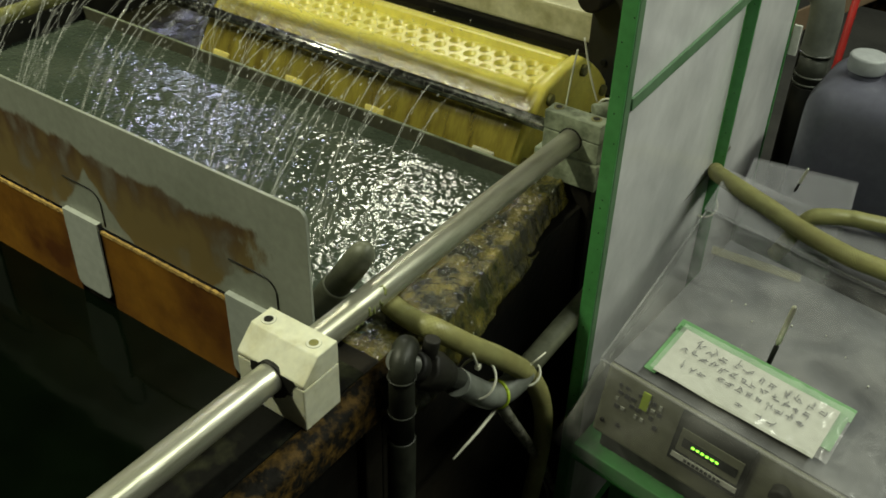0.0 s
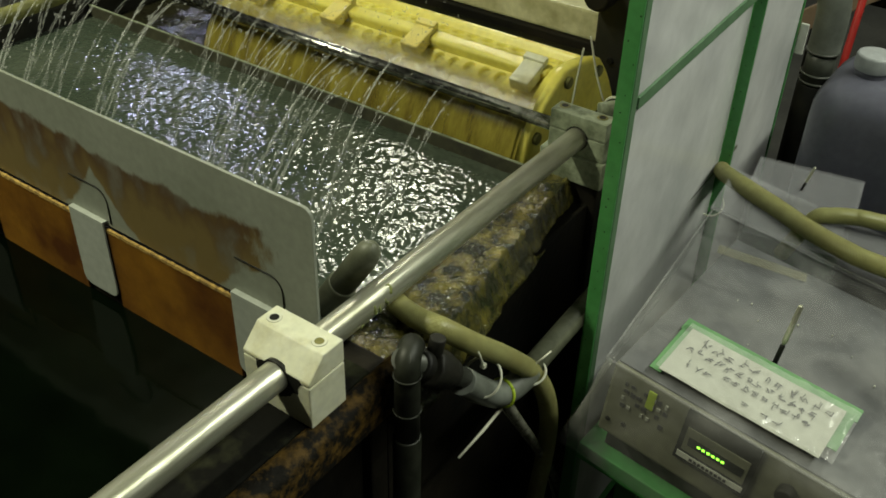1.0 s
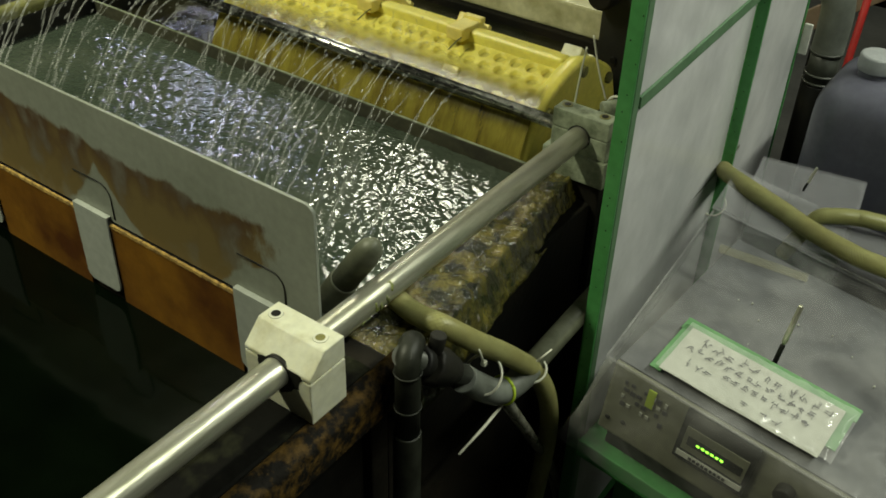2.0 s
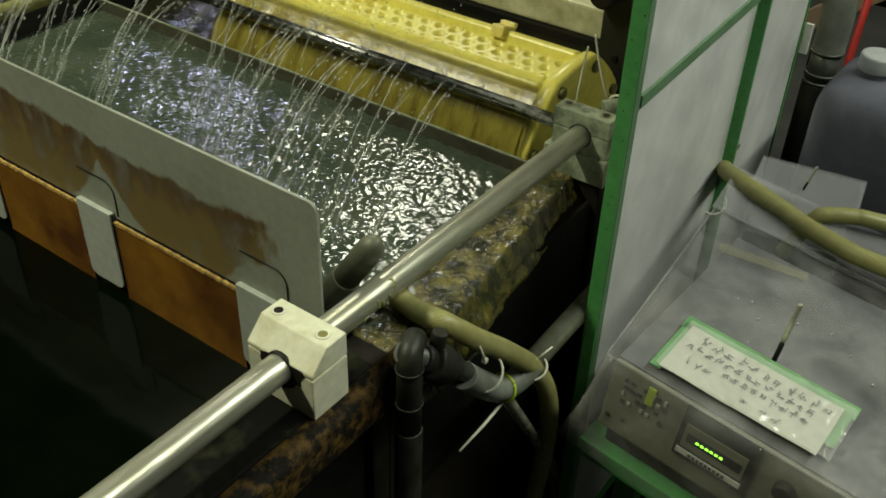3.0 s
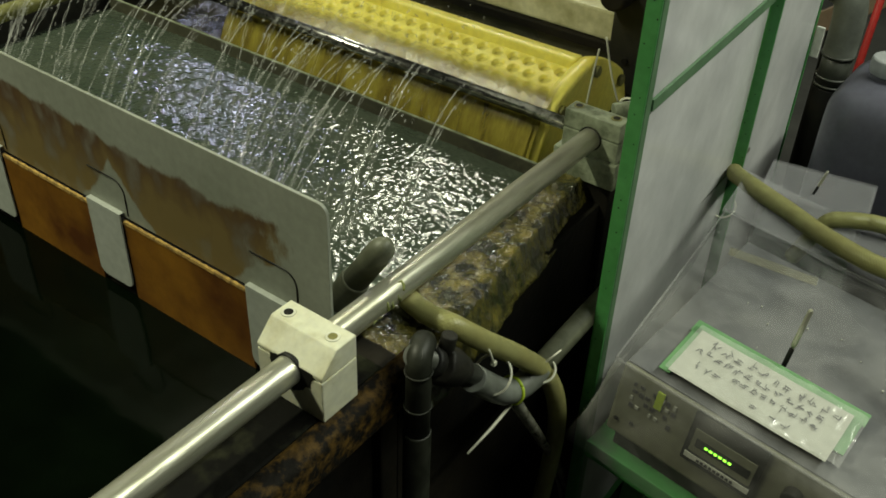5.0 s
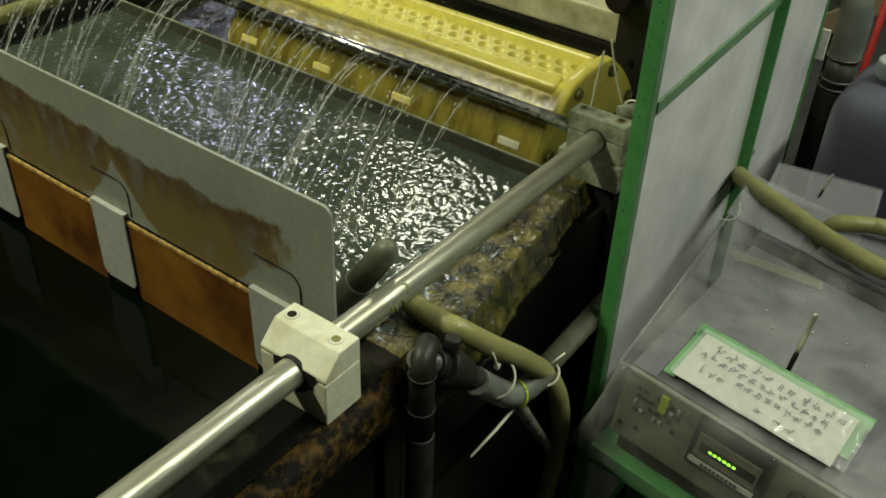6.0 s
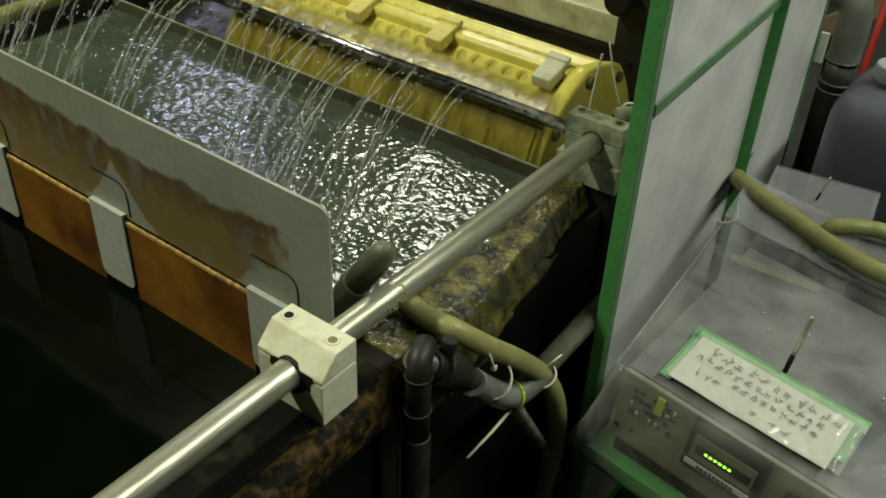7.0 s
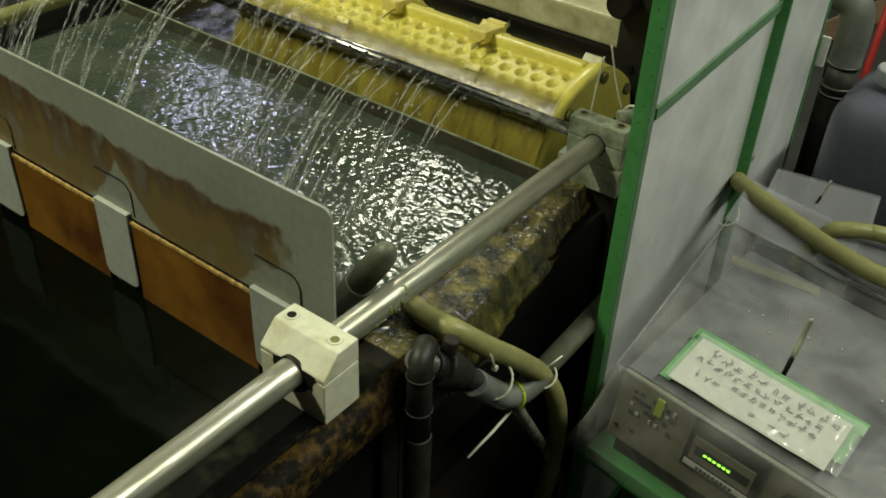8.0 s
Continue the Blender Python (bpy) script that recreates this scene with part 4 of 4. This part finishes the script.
def control_unit():
    t = thing("control_unit", "beige control unit with green lit display on a stand", "control box", m=UM)
    bm = B()
    cube(bm, 0.004, 0.36, 0.008, 0.33, -0.119, -0.008, 0.004)
    part("case", bm, M["case"], t)
    bm = B()
    cube(bm, 0.012, 0.352, 0.026, 0.32, -0.158, -0.1195, 0.003)
    part("base", bm, M["black"], t, "black recessed base")
    bm = B()
    cube(bm, 0.006, 0.358, 0.012, 0.325, -0.0078, -0.005, 0.001)
    part("top_plate", bm, M["case_top"], t, "dark grey top plate")
    bm = B()
    cube(bm, 0.1, 0.188, 0.0035, 0.0085, -0.087, -0.0095, 0.0015)
    d = part("display", bm, M["screen"], t, "black display window")
    bm = B()
    cube(bm, 0.107, 0.182, 0.0022, 0.0035, -0.068, -0.032, 0.0005)
    part("display_bezel", bm, M["case"], d, "grey inner bezel")
    bm = B()
    cube(bm, 0.112, 0.178, 0.0012, 0.0022, -0.0575, -0.0445, 0.0004)
    part("display_glass", bm, M["screen"], d)
    for k in range(6):
        bm = B()
        x = 0.1235 + k * 0.0058
        cube(bm, x, x + 0.0038, 0.0002, 0.0012, -0.0522, -0.0496, 0.0004)
        part("led", bm, M["led"], d, "lit green segment")
    bm = B()
    cube(bm, 0.104, 0.184, 0.0024, 0.0035, -0.0805, -0.0725, 0.0004)
    part("name_strip", bm, M["cap_white"], d, "pale name strip")
    for k in range(9):
        bm = B()
        x = 0.12 + k * 0.0052
        cube(bm, x, x + 0.0036, 0.0016, 0.0024, -0.0785, -0.0748)
        part("letter_bar", bm, M["ink"], d, "dark bar of lettering")
    # lettering and marks beside the display
    for r in range(4):
        for c in range(7):
            if RND.random() < 0.25:
                continue
            bm = B()
            x, z = 0.022 + c * 0.0085 + RND.uniform(0, 0.002), -0.026 - r * 0.011
            cube(bm, x, x + RND.uniform(0.003, 0.0065), 0.0066, 0.008, z - RND.uniform(0.004, 0.007), z)
            part("label_bar", bm, M["ink"] if RND.random() < 0.6 else M["paper"], t)
    bm = B()
    cube(bm, 0.052, 0.062, 0.0064, 0.008, -0.046, -0.018, 0.001)
    part("marker", bm, M["lime"], t, "yellow marker label")
    bm = B()
    rod(bm, (0.225, 0.009, -0.044), (0.225, -0.006, -0.044), 0.0105, 20, 0.002)
    part("knob", bm, M["black"], t, "black round knob")
    for x, z in ((0.014, -0.095), (0.034, -0.09)):
        bm = B()
        rod(bm, (x, 0.009, z), (x, 0.006, z), 0.003, 10, 0.0008)
        part("screw", bm, M["black"], t)


control_unit()


def vinyl_cover():
    """A loose clear bag over the unit: wavy sides that flare towards the bottom."""
    t = thing("vinyl_cover", "dusty clear vinyl cover draped over the control unit", "cover", m=UM)
    bm = B()
    x0, x1, y0, y1 = -0.003, 0.368, -0.004, 0.352

    def wob(p, amp=0.003):
        p = Vector(p)
        p.x -= 0.12 * max(0.0, p.y) * max(0.0, 1 - p.x / 0.3)
        return p + amp * noise.noise_vector(p * 14)
    n = 36
    top = [[bm.verts.new(wob((x0 + (x1 - x0) * i / n, y0 + (y1 - y0) * j / n, 0.002), 0.0025)) for i in range(n + 1)] for j in range(n + 1)]
    for j in range(n):
        for i in range(n):
            bm.faces.new((top[j][i], top[j][i + 1], top[j + 1][i + 1], top[j + 1][i])).smooth = True
    edge = [top[j][0] for j in range(n, -1, -1)] + [top[0][i] for i in range(1, n + 1)]
    prev = edge
    for k in range(1, 13):
        f = k / 12
        cur = []
        for i, v in enumerate(edge):
            p = v.co.copy()
            left = max(0.0, 1 - abs(p.x + 0.12 * max(0.0, p.y) - x0) / 0.06)
            p.z = 0.002 - 0.155 * f
            p.x -= left * (0.008 * f ** 0.5 + 0.024 * f * f)
            p.y -= (0.004 + 0.006 * f) if p.y < 0.02 else 0
            p += (0.002 + 0.006 * f) * noise.noise_vector(Vector((p.x * 11, p.y * 11, f * 2)))
            cur.append(bm.verts.new(p))
        for i in range(len(edge) - 1):
            bm.faces.new((prev[i], cur[i], cur[i + 1], prev[i + 1])).smooth = True
        prev = cur
    part("bag", bm, M["vinyl"], t)
    # back flap, doubled over
    bm = B()
    rows = 10
    g = [[bm.verts.new(wob((x0 - 0.004 + (x1 - x0) * i / n, y1 - 0.006 + 0.122 * j / rows, 0.0055 + 0.004 * math.sin(j / rows * 3)), 0.003)) for i in range(n + 1)] for j in range(rows + 1)]
    for j in range(rows):
        for i in range(n):
            bm.faces.new((g[j][i], g[j][i + 1], g[j + 1][i + 1], g[j + 1][i])).smooth = True
    part("back_flap", bm, M["cloudy"], t, "folded back flap")
    # folds along the edges and a yellowed strip of old tape
    for p in ([(x0, y0, 0.003), (0.15, y0 - 0.001, 0.004), (x1, y0, 0.003)], [(x0, y0, 0.003), (x0 - 0.021, 0.18, 0.004), (x0 - 0.042, y1, 0.003)], [(x0 - 0.042, y1, 0.007), (0.18, y1 - 0.002, 0.008), (x1, y1, 0.007)]):
        bm = B()
        tube(bm, smooth_line(p, 10), 0.0016, 6)
        part("fold", bm, M["vinyl"], t, "milky welded fold")
    bm = B()
    cube(bm, 0, 0.115, -0.012, 0.006, 0.0045, 0.0052, m=pose(0.0, 0.276, 0, 0, 0, 14))
    part("old_tape", bm, M["foam_tape"], t, "yellowed strip of tape")
    for k in range(16):
        bm = B()
        x, y = RND.uniform(0.02, 0.34), RND.uniform(0.12, 0.34)
        rod(bm, (x, y, 0.003), (x, y, 0.0055), RND.uniform(0.0004, 0.0011), 7)
        part("speck", bm, M["paper"], t)


M["foam_tape"] = mat("old_tape", (0.4, 0.38, 0.2), 0.4, 0, (0.33, 0.31, 0.16), 30, alpha=0.13)
vinyl_cover()


def stand():
    t = thing("equipment_stand", "green steel stand under the control unit", "stand")
    bm = B()
    cube(bm, -0.012, 0.42, 0.006, 0.4, -0.186, -0.1585, 0.002, m=UM)
    part("shelf", bm, M["green"], t)
    for x in (0.26, 0.6):
        for y in (0.31, 0.61):
            bm = B()
            cube(bm, x, x + 0.03, y, y + 0.03, FLOOR, -0.304 - 0.088 * (x - 0.238), 0.002)
            part("leg", bm, M["green"], t)


stand()


def note():
    t = thing("handwritten_note", "handwritten paper note framed with green tape", "note", m=UM)
    m = pose(0.05, 0.0185, 0.0075, 1.5, 0, 0.5)
    w, h = 0.186, 0.084
    bm = B()
    vs = noisy_grid(bm, 0, w, 0, h, 40, 20, lambda x, y: 0.0012 * noise.noise(Vector((x * 20, y * 20, 0))))
    for v in bm.verts:
        v.co = m @ v.co
    part("paper", bm, M["paper"], t)
    for x0, x1, y0, y1 in ((-0.01, 0.004, -0.002, h + 0.004), (-0.012, w + 0.014, h - 0.006, h + 0.016), (w - 0.004, w + 0.011, 0.024, h - 0.006)):
        bm = B()
        cube(bm, x0, x1, y0, y1, -0.0032, -0.0018, m=m)
        part("tape", bm, M["pale_green"], t, "green tape border")
    # illegible handwriting as short strokes
    rnd = random.Random(11)
    for row, (y, n, xs, s) in enumerate(((0.083, 11, 0.028, 0.0132), (0.063, 13, 0.014, 0.0108), (0.043, 9, 0.07, 0.0105), (0.033, 3, 0.024, 0.011), (0.018, 4, 0.105, 0.011))):
        for c in range(n):
            if rnd.random() < 0.08:
                continue
            bm = B()
            cx, cy = 0.92 * (xs + c * s * 1.22) + rnd.uniform(-0.001, 0.001), 0.82 * y + rnd.uniform(-0.0015, 0.0015)
            for k in range(rnd.randint(4, 6) if row < 3 else 3):
                ang = rnd.choice((0, 0, 90, 90, 60, -55)) + rnd.uniform(-8, 8)
                ln = rnd.uniform(0.4, 0.85) * s * 0.85
                cube(bm, -ln / 2, ln / 2, -0.0004, 0.0004, 0.0016, 0.0024, m=m @ pose(cx + rnd.uniform(-0.3, 0.3) * s, cy + rnd.uniform(-0.36, 0.36) * s, 0, 0, 0, ang))
            part("stroke_bar", bm, M["ink"], t)
    # clear film over the note
    bm = B()
    noisy_grid(bm, -0.004, w + 0.014, -0.002, h + 0.004, 50, 26, lambda x, y: 0.0042 + 0.004 * abs(noise.noise(Vector((x * 55, y * 34, 6)))) * (0.25 + 1.3 * x / w))
    for v in bm.verts:
        v.co = m @ v.co
    part("film", bm, M["film"], t, "crinkled clear film")


M["film"] = mat("crinkled_film", (0.8, 0.8, 0.78), 0.12, 0, (0.7, 0.7, 0.68), 20, bump=0.1, alpha=0.2, rough2=0.15, spec=1.0)
note()


def toggles():
    for (x, y, z), tip, r in (((0.388, 0.397, -0.134), (0.396, 0.404, -0.051), 0.0034), ((0.292, 0.765, -0.122), (0.3, 0.775, -0.085), 0.0022)):
        t = thing("metal_pin", "bright steel pin standing up through the cover", "pin", group="pins")
        a, b = Vector((x, y, z)), Vector(tip)
        bm = B()
        tube(bm, [a, a.lerp(b, 0.3), a.lerp(b, 0.33)], [r * 0.9, r * 0.9, r * 0.5], 14)
        part("base", bm, M["black"], t, "dark threaded base")
        bm = B()
        tube(bm, [a.lerp(b, 0.32), a.lerp(b, 0.38), a.lerp(b, 0.97), b], [r * 0.5, r, r * 0.9, r * 0.5], 14)
        part("lever", bm, M["steel"], t)


toggles()


def back_bench():
    t = thing("back_bench", "dark bench behind the control unit", "bench")
    bm = B()
    cube(bm, 0.19, 0.9, 0.74, 1.3, -0.43, -0.4, 0.003)
    part("top", bm, M["dark"], t)
    for x in (0.2, 0.86):
        for y in (0.75, 1.26):
            bm = B()
            cube(bm, x, x + 0.03, y, y + 0.03, FLOOR, -0.43)
            part("leg", bm, M["dark"], t)
    t = thing("clear_box", "clear acrylic box with dusty lid", "box", m=pose(0.293, 0.786, 0, 0, 0, 9))
    lid = (-0.076, 0.076, -0.052, 0.052)
    bm = B()
    cube(bm, *lid, -0.126, -0.122, 0.001)
    part("lid", bm, M["clear"], t)
    for x0, x1, y0, y1 in ((-0.074, -0.071, -0.05, 0.05), (0.071, 0.074, -0.05, 0.05), (-0.0705, 0.0705, -0.05, -0.047), (-0.0705, 0.0705, 0.047, 0.05)):
        bm = B()
        cube(bm, x0, x1, y0, y1, -0.4, -0.1265)
        part("side", bm, M["clear"], t)
    bm = B()
    cube(bm, -0.069, 0.069, -0.045, 0.045, -0.3995, -0.2, 0.004)
    part("content", bm, M["case_top"], t, "dark grey content")


back_bench()


def jug():
    t = thing("jerrycan", "smoky translucent plastic jerrycan with screw cap", "jug")
    bm = B()
    x0, x1, y0, y1, z0, z1 = 0.222, 0.46, 0.96, 1.18, -0.4, -0.045
    cube(bm, x0, x1, y0, y1, z0, z1, 0.068, seg=7)
    part("body", bm, M["jug"], t, soft=True)
    bm = B()
    rod(bm, (0.291, 1.05, z1 - 0.012), (0.291, 1.05, z1 + 0.012), 0.026, 20, 0.004)
    part("neck", bm, M["jug"], t)
    bm = B()
    rod(bm, (0.291, 1.05, z1 + 0.008), (0.291, 1.05, z1 + 0.035), 0.03, 20, 0.004)
    part("screw_cap", bm, M["cap"], t, "pale grey screw cap")
    bm = B()
    tube(bm, smooth_line([(0.33, 1.07, z1 - 0.01), (0.345, 1.07, z1 + 0.035), (0.4, 1.07, z1 + 0.03), (0.42, 1.07, z1 - 0.012)], 8), 0.012, 12)
    part("handle", bm, M["jug"], t)


jug()


def back_pipes():
    t = thing("grey_riser", "grey plastic riser pipe with elbow behind the panel", "pipe")
    bm = B()
    line = smooth_line([(0.178, 1.2, -0.09), (0.178, 1.2, -0.02), (0.168, 1.2, 0.016), (0.138, 1.2, 0.03), (0.08, 1.2, 0.032)], 8)
    tube(bm, line, 0.0285, 24)
    part("elbow", bm, M["cap_pipe"], t)
    bm = B()
    rod(bm, (0.178, 1.2, -0.15), (0.178, 1.2, -0.085), 0.026, 24)
    part("pipe", bm, M["grey_pipe"], t)
    bm = B()
    rod(bm, (0.178, 1.2, FLOOR), (0.178, 1.2, -0.15), 0.029, 24, 0.002)
    part("lower_pipe", bm, M["black"], t, "black lower pipe")
    for z in (-0.088, -0.13, -0.145):
        bm = B()
        tube(bm, [(0.178 + 0.0285 * math.cos(a), 1.2 + 0.0285 * math.sin(a), z) for a in (2 * math.pi * k / 24 for k in range(25))], 0.0025, 6)
        part("collar", bm, M["grey_pipe"], t)
    bm = B()
    cube(bm, 0.1525, 0.1665, 1.101, 1.106, -0.066, -0.012, 0.0015)
    solid("white_bracket", bm, M["cap_white"], "small white plastic bracket fixed to the acrylic panel's edge", "bracket")
    bm = B()
    tube(bm, [(0.17, 1.5, 0.3), (0.155, 1.5, -0.5), (0.152, 1.5, FLOOR)], 0.0075, 12)
    solid("red_pole", bm, M["red"], "thin red painted steel pole", "pole")
    bm = B()
    cube(bm, -1.36, 0.5, 0, 0.02, -0.022, 0.022, 0.002, m=pose(0.16, 1.598, -0.1, 0, -38, 0))
    solid("wood_batten", bm, M["wood"], "weathered wooden batten leaning on the wall", "batten")
    bm = B()
    cube(bm, 0.06, 0.24, 1.67, 1.8, -0.1248, 0.02, 0.012)
    solid("blue_bin", bm, M["blue"], "blue plastic bin on a rack", "bin")
    t = thing("back_rack", "dark steel rack behind the pipes", "rack")
    for x in (0.05, 0.5, 1.0):
        bm = B()
        cube(bm, x, x + 0.035, 1.62, 1.655, FLOOR, 1.2, 0.002)
        part("upright", bm, M["dark"], t)
    for z in (-0.6, -0.15, 0.35):
        bm = B()
        cube(bm, 0.04, 1.05, 1.656, 1.95, z, z + 0.025, 0.002)
        part("shelf", bm, M["rust"], t, "rusty brown shelf")


back_pipes()


def crossing_hose():
    t = thing("ribbed_hose", "yellowed braided hose lying across the cover", "hose")
    line = smooth_line([(0.1, 0.87, -0.21), (0.149, 0.836, -0.173), (0.178, 0.768, -0.137), (0.234, 0.696, -0.107), (0.283, 0.674, -0.107), (0.32, 0.657, -0.108), (0.356, 0.643, -0.109), (0.397, 0.632, -0.11), (0.425, 0.629, -0.111), (0.52, 0.635, -0.116), (0.65, 0.66, -0.12)], 10)
    bm = B()
    tube(bm, line, 0.0125, 20)
    h = part("outer_tube", bm, M["hose"], t)
    braid(h, line, 0.0126)
    t = thing("rear_hose", "yellowed hose behind the control unit", "hose")
    line = smooth_line([(0.3, 0.71, -0.2), (0.33, 0.703, -0.125), (0.352, 0.709, -0.112), (0.379, 0.721, -0.11), (0.399, 0.727, -0.11), (0.5, 0.76, -0.12), (0.7, 0.8, -0.16)], 8)
    bm = B()
    tube(bm, line, 0.011, 18)
    h = part("outer_tube", bm, M["hose"], t)
    braid(h, line, 0.0111)
    bm = B()
    tube(bm, [(EX + 0.004 + 0.018 * math.cos(a), 0.822 + 0.018 * math.sin(a), -0.232 + 0.01 * math.sin(a)) for a in (2 * math.pi * k / 20 for k in range(21))], 0.0014, 6)
    solid("tie_loop", bm, M["tie"], "white nylon tie round the green post", "cable tie")


crossing_hose()

# ---- water jets and splashes ----
JETS, DROPS = [], []


def ellipsoid(bm, c, d, ln, r):
    d = d.normalized()
    tube(bm, [c - d * ln, c - d * ln * 0.55, c + d * ln * 0.55, c + d * ln], [r * 0.25, r, r * 0.9, r * 0.25], 5)


def jets():
    rnd = random.Random(5)
    y0, z0 = 0.551, -0.022
    for k in range(72):
        x = X_END + 0.012 + 0.87 * k / 71 + rnd.uniform(-0.004, 0.004)
        far = 1 - k / 71
        vz = 1.15 + 0.35 * rnd.random() + 0.55 * far
        vy = ((rnd.uniform(0.11, 0.36) if far < 0.5 else rnd.uniform(0.09, 0.2)) - y0) / ((vz + math.sqrt(vz * vz + 2 * 9.8 * (z0 - WATER))) / 9.8)
        vx = rnd.uniform(-0.05, 0.03)
        bm = B()
        tt, end = 0.0, (vz + math.sqrt(vz * vz + 2 * 9.8 * (z0 - WATER))) / 9.8
        thick = rnd.choice((0.0003, 0.0004, 0.0005, 0.0007))
        while tt < end:
            p = Vector((vx * tt, vy * tt, vz * tt - 4.9 * tt * tt))
            v = Vector((vx, vy, vz - 9.8 * tt))
            spread = 0.0003 + 0.0018 * (tt / end) ** 2
            step = rnd.uniform(0.003, 0.009) if tt / end < 0.5 else rnd.uniform(0.004, 0.012)
            ln = step * v.length * rnd.uniform(0.8, 1.5)
            ellipsoid(bm, p + Vector((rnd.gauss(0, spread), rnd.gauss(0, spread), rnd.gauss(0, spread))), v, ln, thick * rnd.uniform(0.6, 1.1) * (0.35 if v.z > -0.3 else 1.0))
            if v.z < 0 and rnd.random() < 0.3:
                ellipsoid(bm, p + Vector([rnd.gauss(0, 0.009) for _ in range(3)]), v, 0.0025, rnd.uniform(0.0007, 0.0014))
            tt += step
        if rnd.random() < 0.6:
            for _ in range(5):
                ellipsoid(bm, Vector((vx * end + rnd.gauss(0, 0.008), vy * end + rnd.gauss(0, 0.008), WATER - z0 + rnd.uniform(0.001, 0.02))), Vector((0, 0, 1)), 0.002, 0.0014)
        ob = solid("water_jet", bm, M["drop"], "broken arc of water from the spray pipe", "water jet", group="spray jets", kind="stuff", soft=True)
        JETS.append((ob, Vector((x, y0, z0)), rnd.uniform(0, 6.28), rnd.uniform(0.8, 1.6)))
    # spray mist thrown against the barrel and small drops that hop on the water
    for k in range(70):
        bm = B()
        for _ in range(10):
            ellipsoid(bm, Vector([rnd.gauss(0, 0.02) for _ in range(3)]), Vector((rnd.uniform(-1, 1), rnd.uniform(-1, 0), rnd.uniform(-1, 1))), rnd.uniform(0.0012, 0.004), rnd.uniform(0.0007, 0.0013))
        ob = solid("splash_drops", bm, M["drop"], "cluster of small flying water drops", "water drops", group="splash drops", kind="stuff", soft=True)
        if k < 24:
            base = Vector((rnd.uniform(-0.9, -0.06), rnd.uniform(0.14, 0.48), WATER - 0.03))
            hop = rnd.uniform(0.045, 0.1)
        else:
            base = Vector((rnd.uniform(-0.85, -0.2), rnd.uniform(0.56, 0.6), -0.12))
            hop = rnd.uniform(0.1, 0.19)
        DROPS.append((ob, base, hop, rnd.random(), rnd.uniform(-0.05, 0.05)))


jets()


# ---- what moves ----
def motions():
    walk(BARREL, [(k * 0.25, pose(*BARREL_C, -STEP * (k * 0.25 - 1.58))) for k in range(33)])
    for ob, at, ph, rate in JETS:
        rows = []
        for k in range(41):
            t = k * 0.2
            a = 3.2 * math.sin(2 * math.pi * rate * t + ph) + 1.5 * math.sin(5.1 * t * rate + 2 * ph)
            b = 2.4 * math.sin(2 * math.pi * rate * 0.8 * t + 1.7 * ph)
            rows.append((t, pose(at.x, at.y, at.z, b, 0.5 * a, 0.6 * a)))
        walk(ob, rows)
    for ob, at, hop, ph, drift in DROPS:
        period = 2 * math.sqrt(2 * hop / 9.8) * 1.15
        rows = []
        for k in range(81):
            t = k * 0.1
            u = (t / period + ph) % 1.0
            sway = math.sin(1.3 * t + 9 * ph)
            rows.append((t, pose(at.x + 0.03 * sway, at.y - drift * math.sin(0.9 * t + 5 * ph), at.z + hop * 4 * u * (1 - u), 0, 0, 25 * sway)))
        walk(ob, rows)
    for k, ob in enumerate(CURTAIN):
        walk(ob, [(j * 0.2, pose(BARREL_C.x + 0.006 * math.sin(3.1 * j * 0.2 + 2 * k), BARREL_C.y, BARREL_C.z, 2.5 * math.sin(4.7 * j * 0.2 + 3 * k))) for j in range(41)])
    for k, ob in enumerate(WATER_SHEETS):
        rows = []
        for j in range(41):
            t = j * 0.2
            rows.append((t, pose(-0.44 + 0.03 * math.sin(2.4 * t + 2.2 * k), 0.2985 + 0.003 * math.sin(5.3 * t + k), WATER + 0.0014 * math.sin(4.4 * t + math.pi * k))))
        walk(ob, rows)


motions()
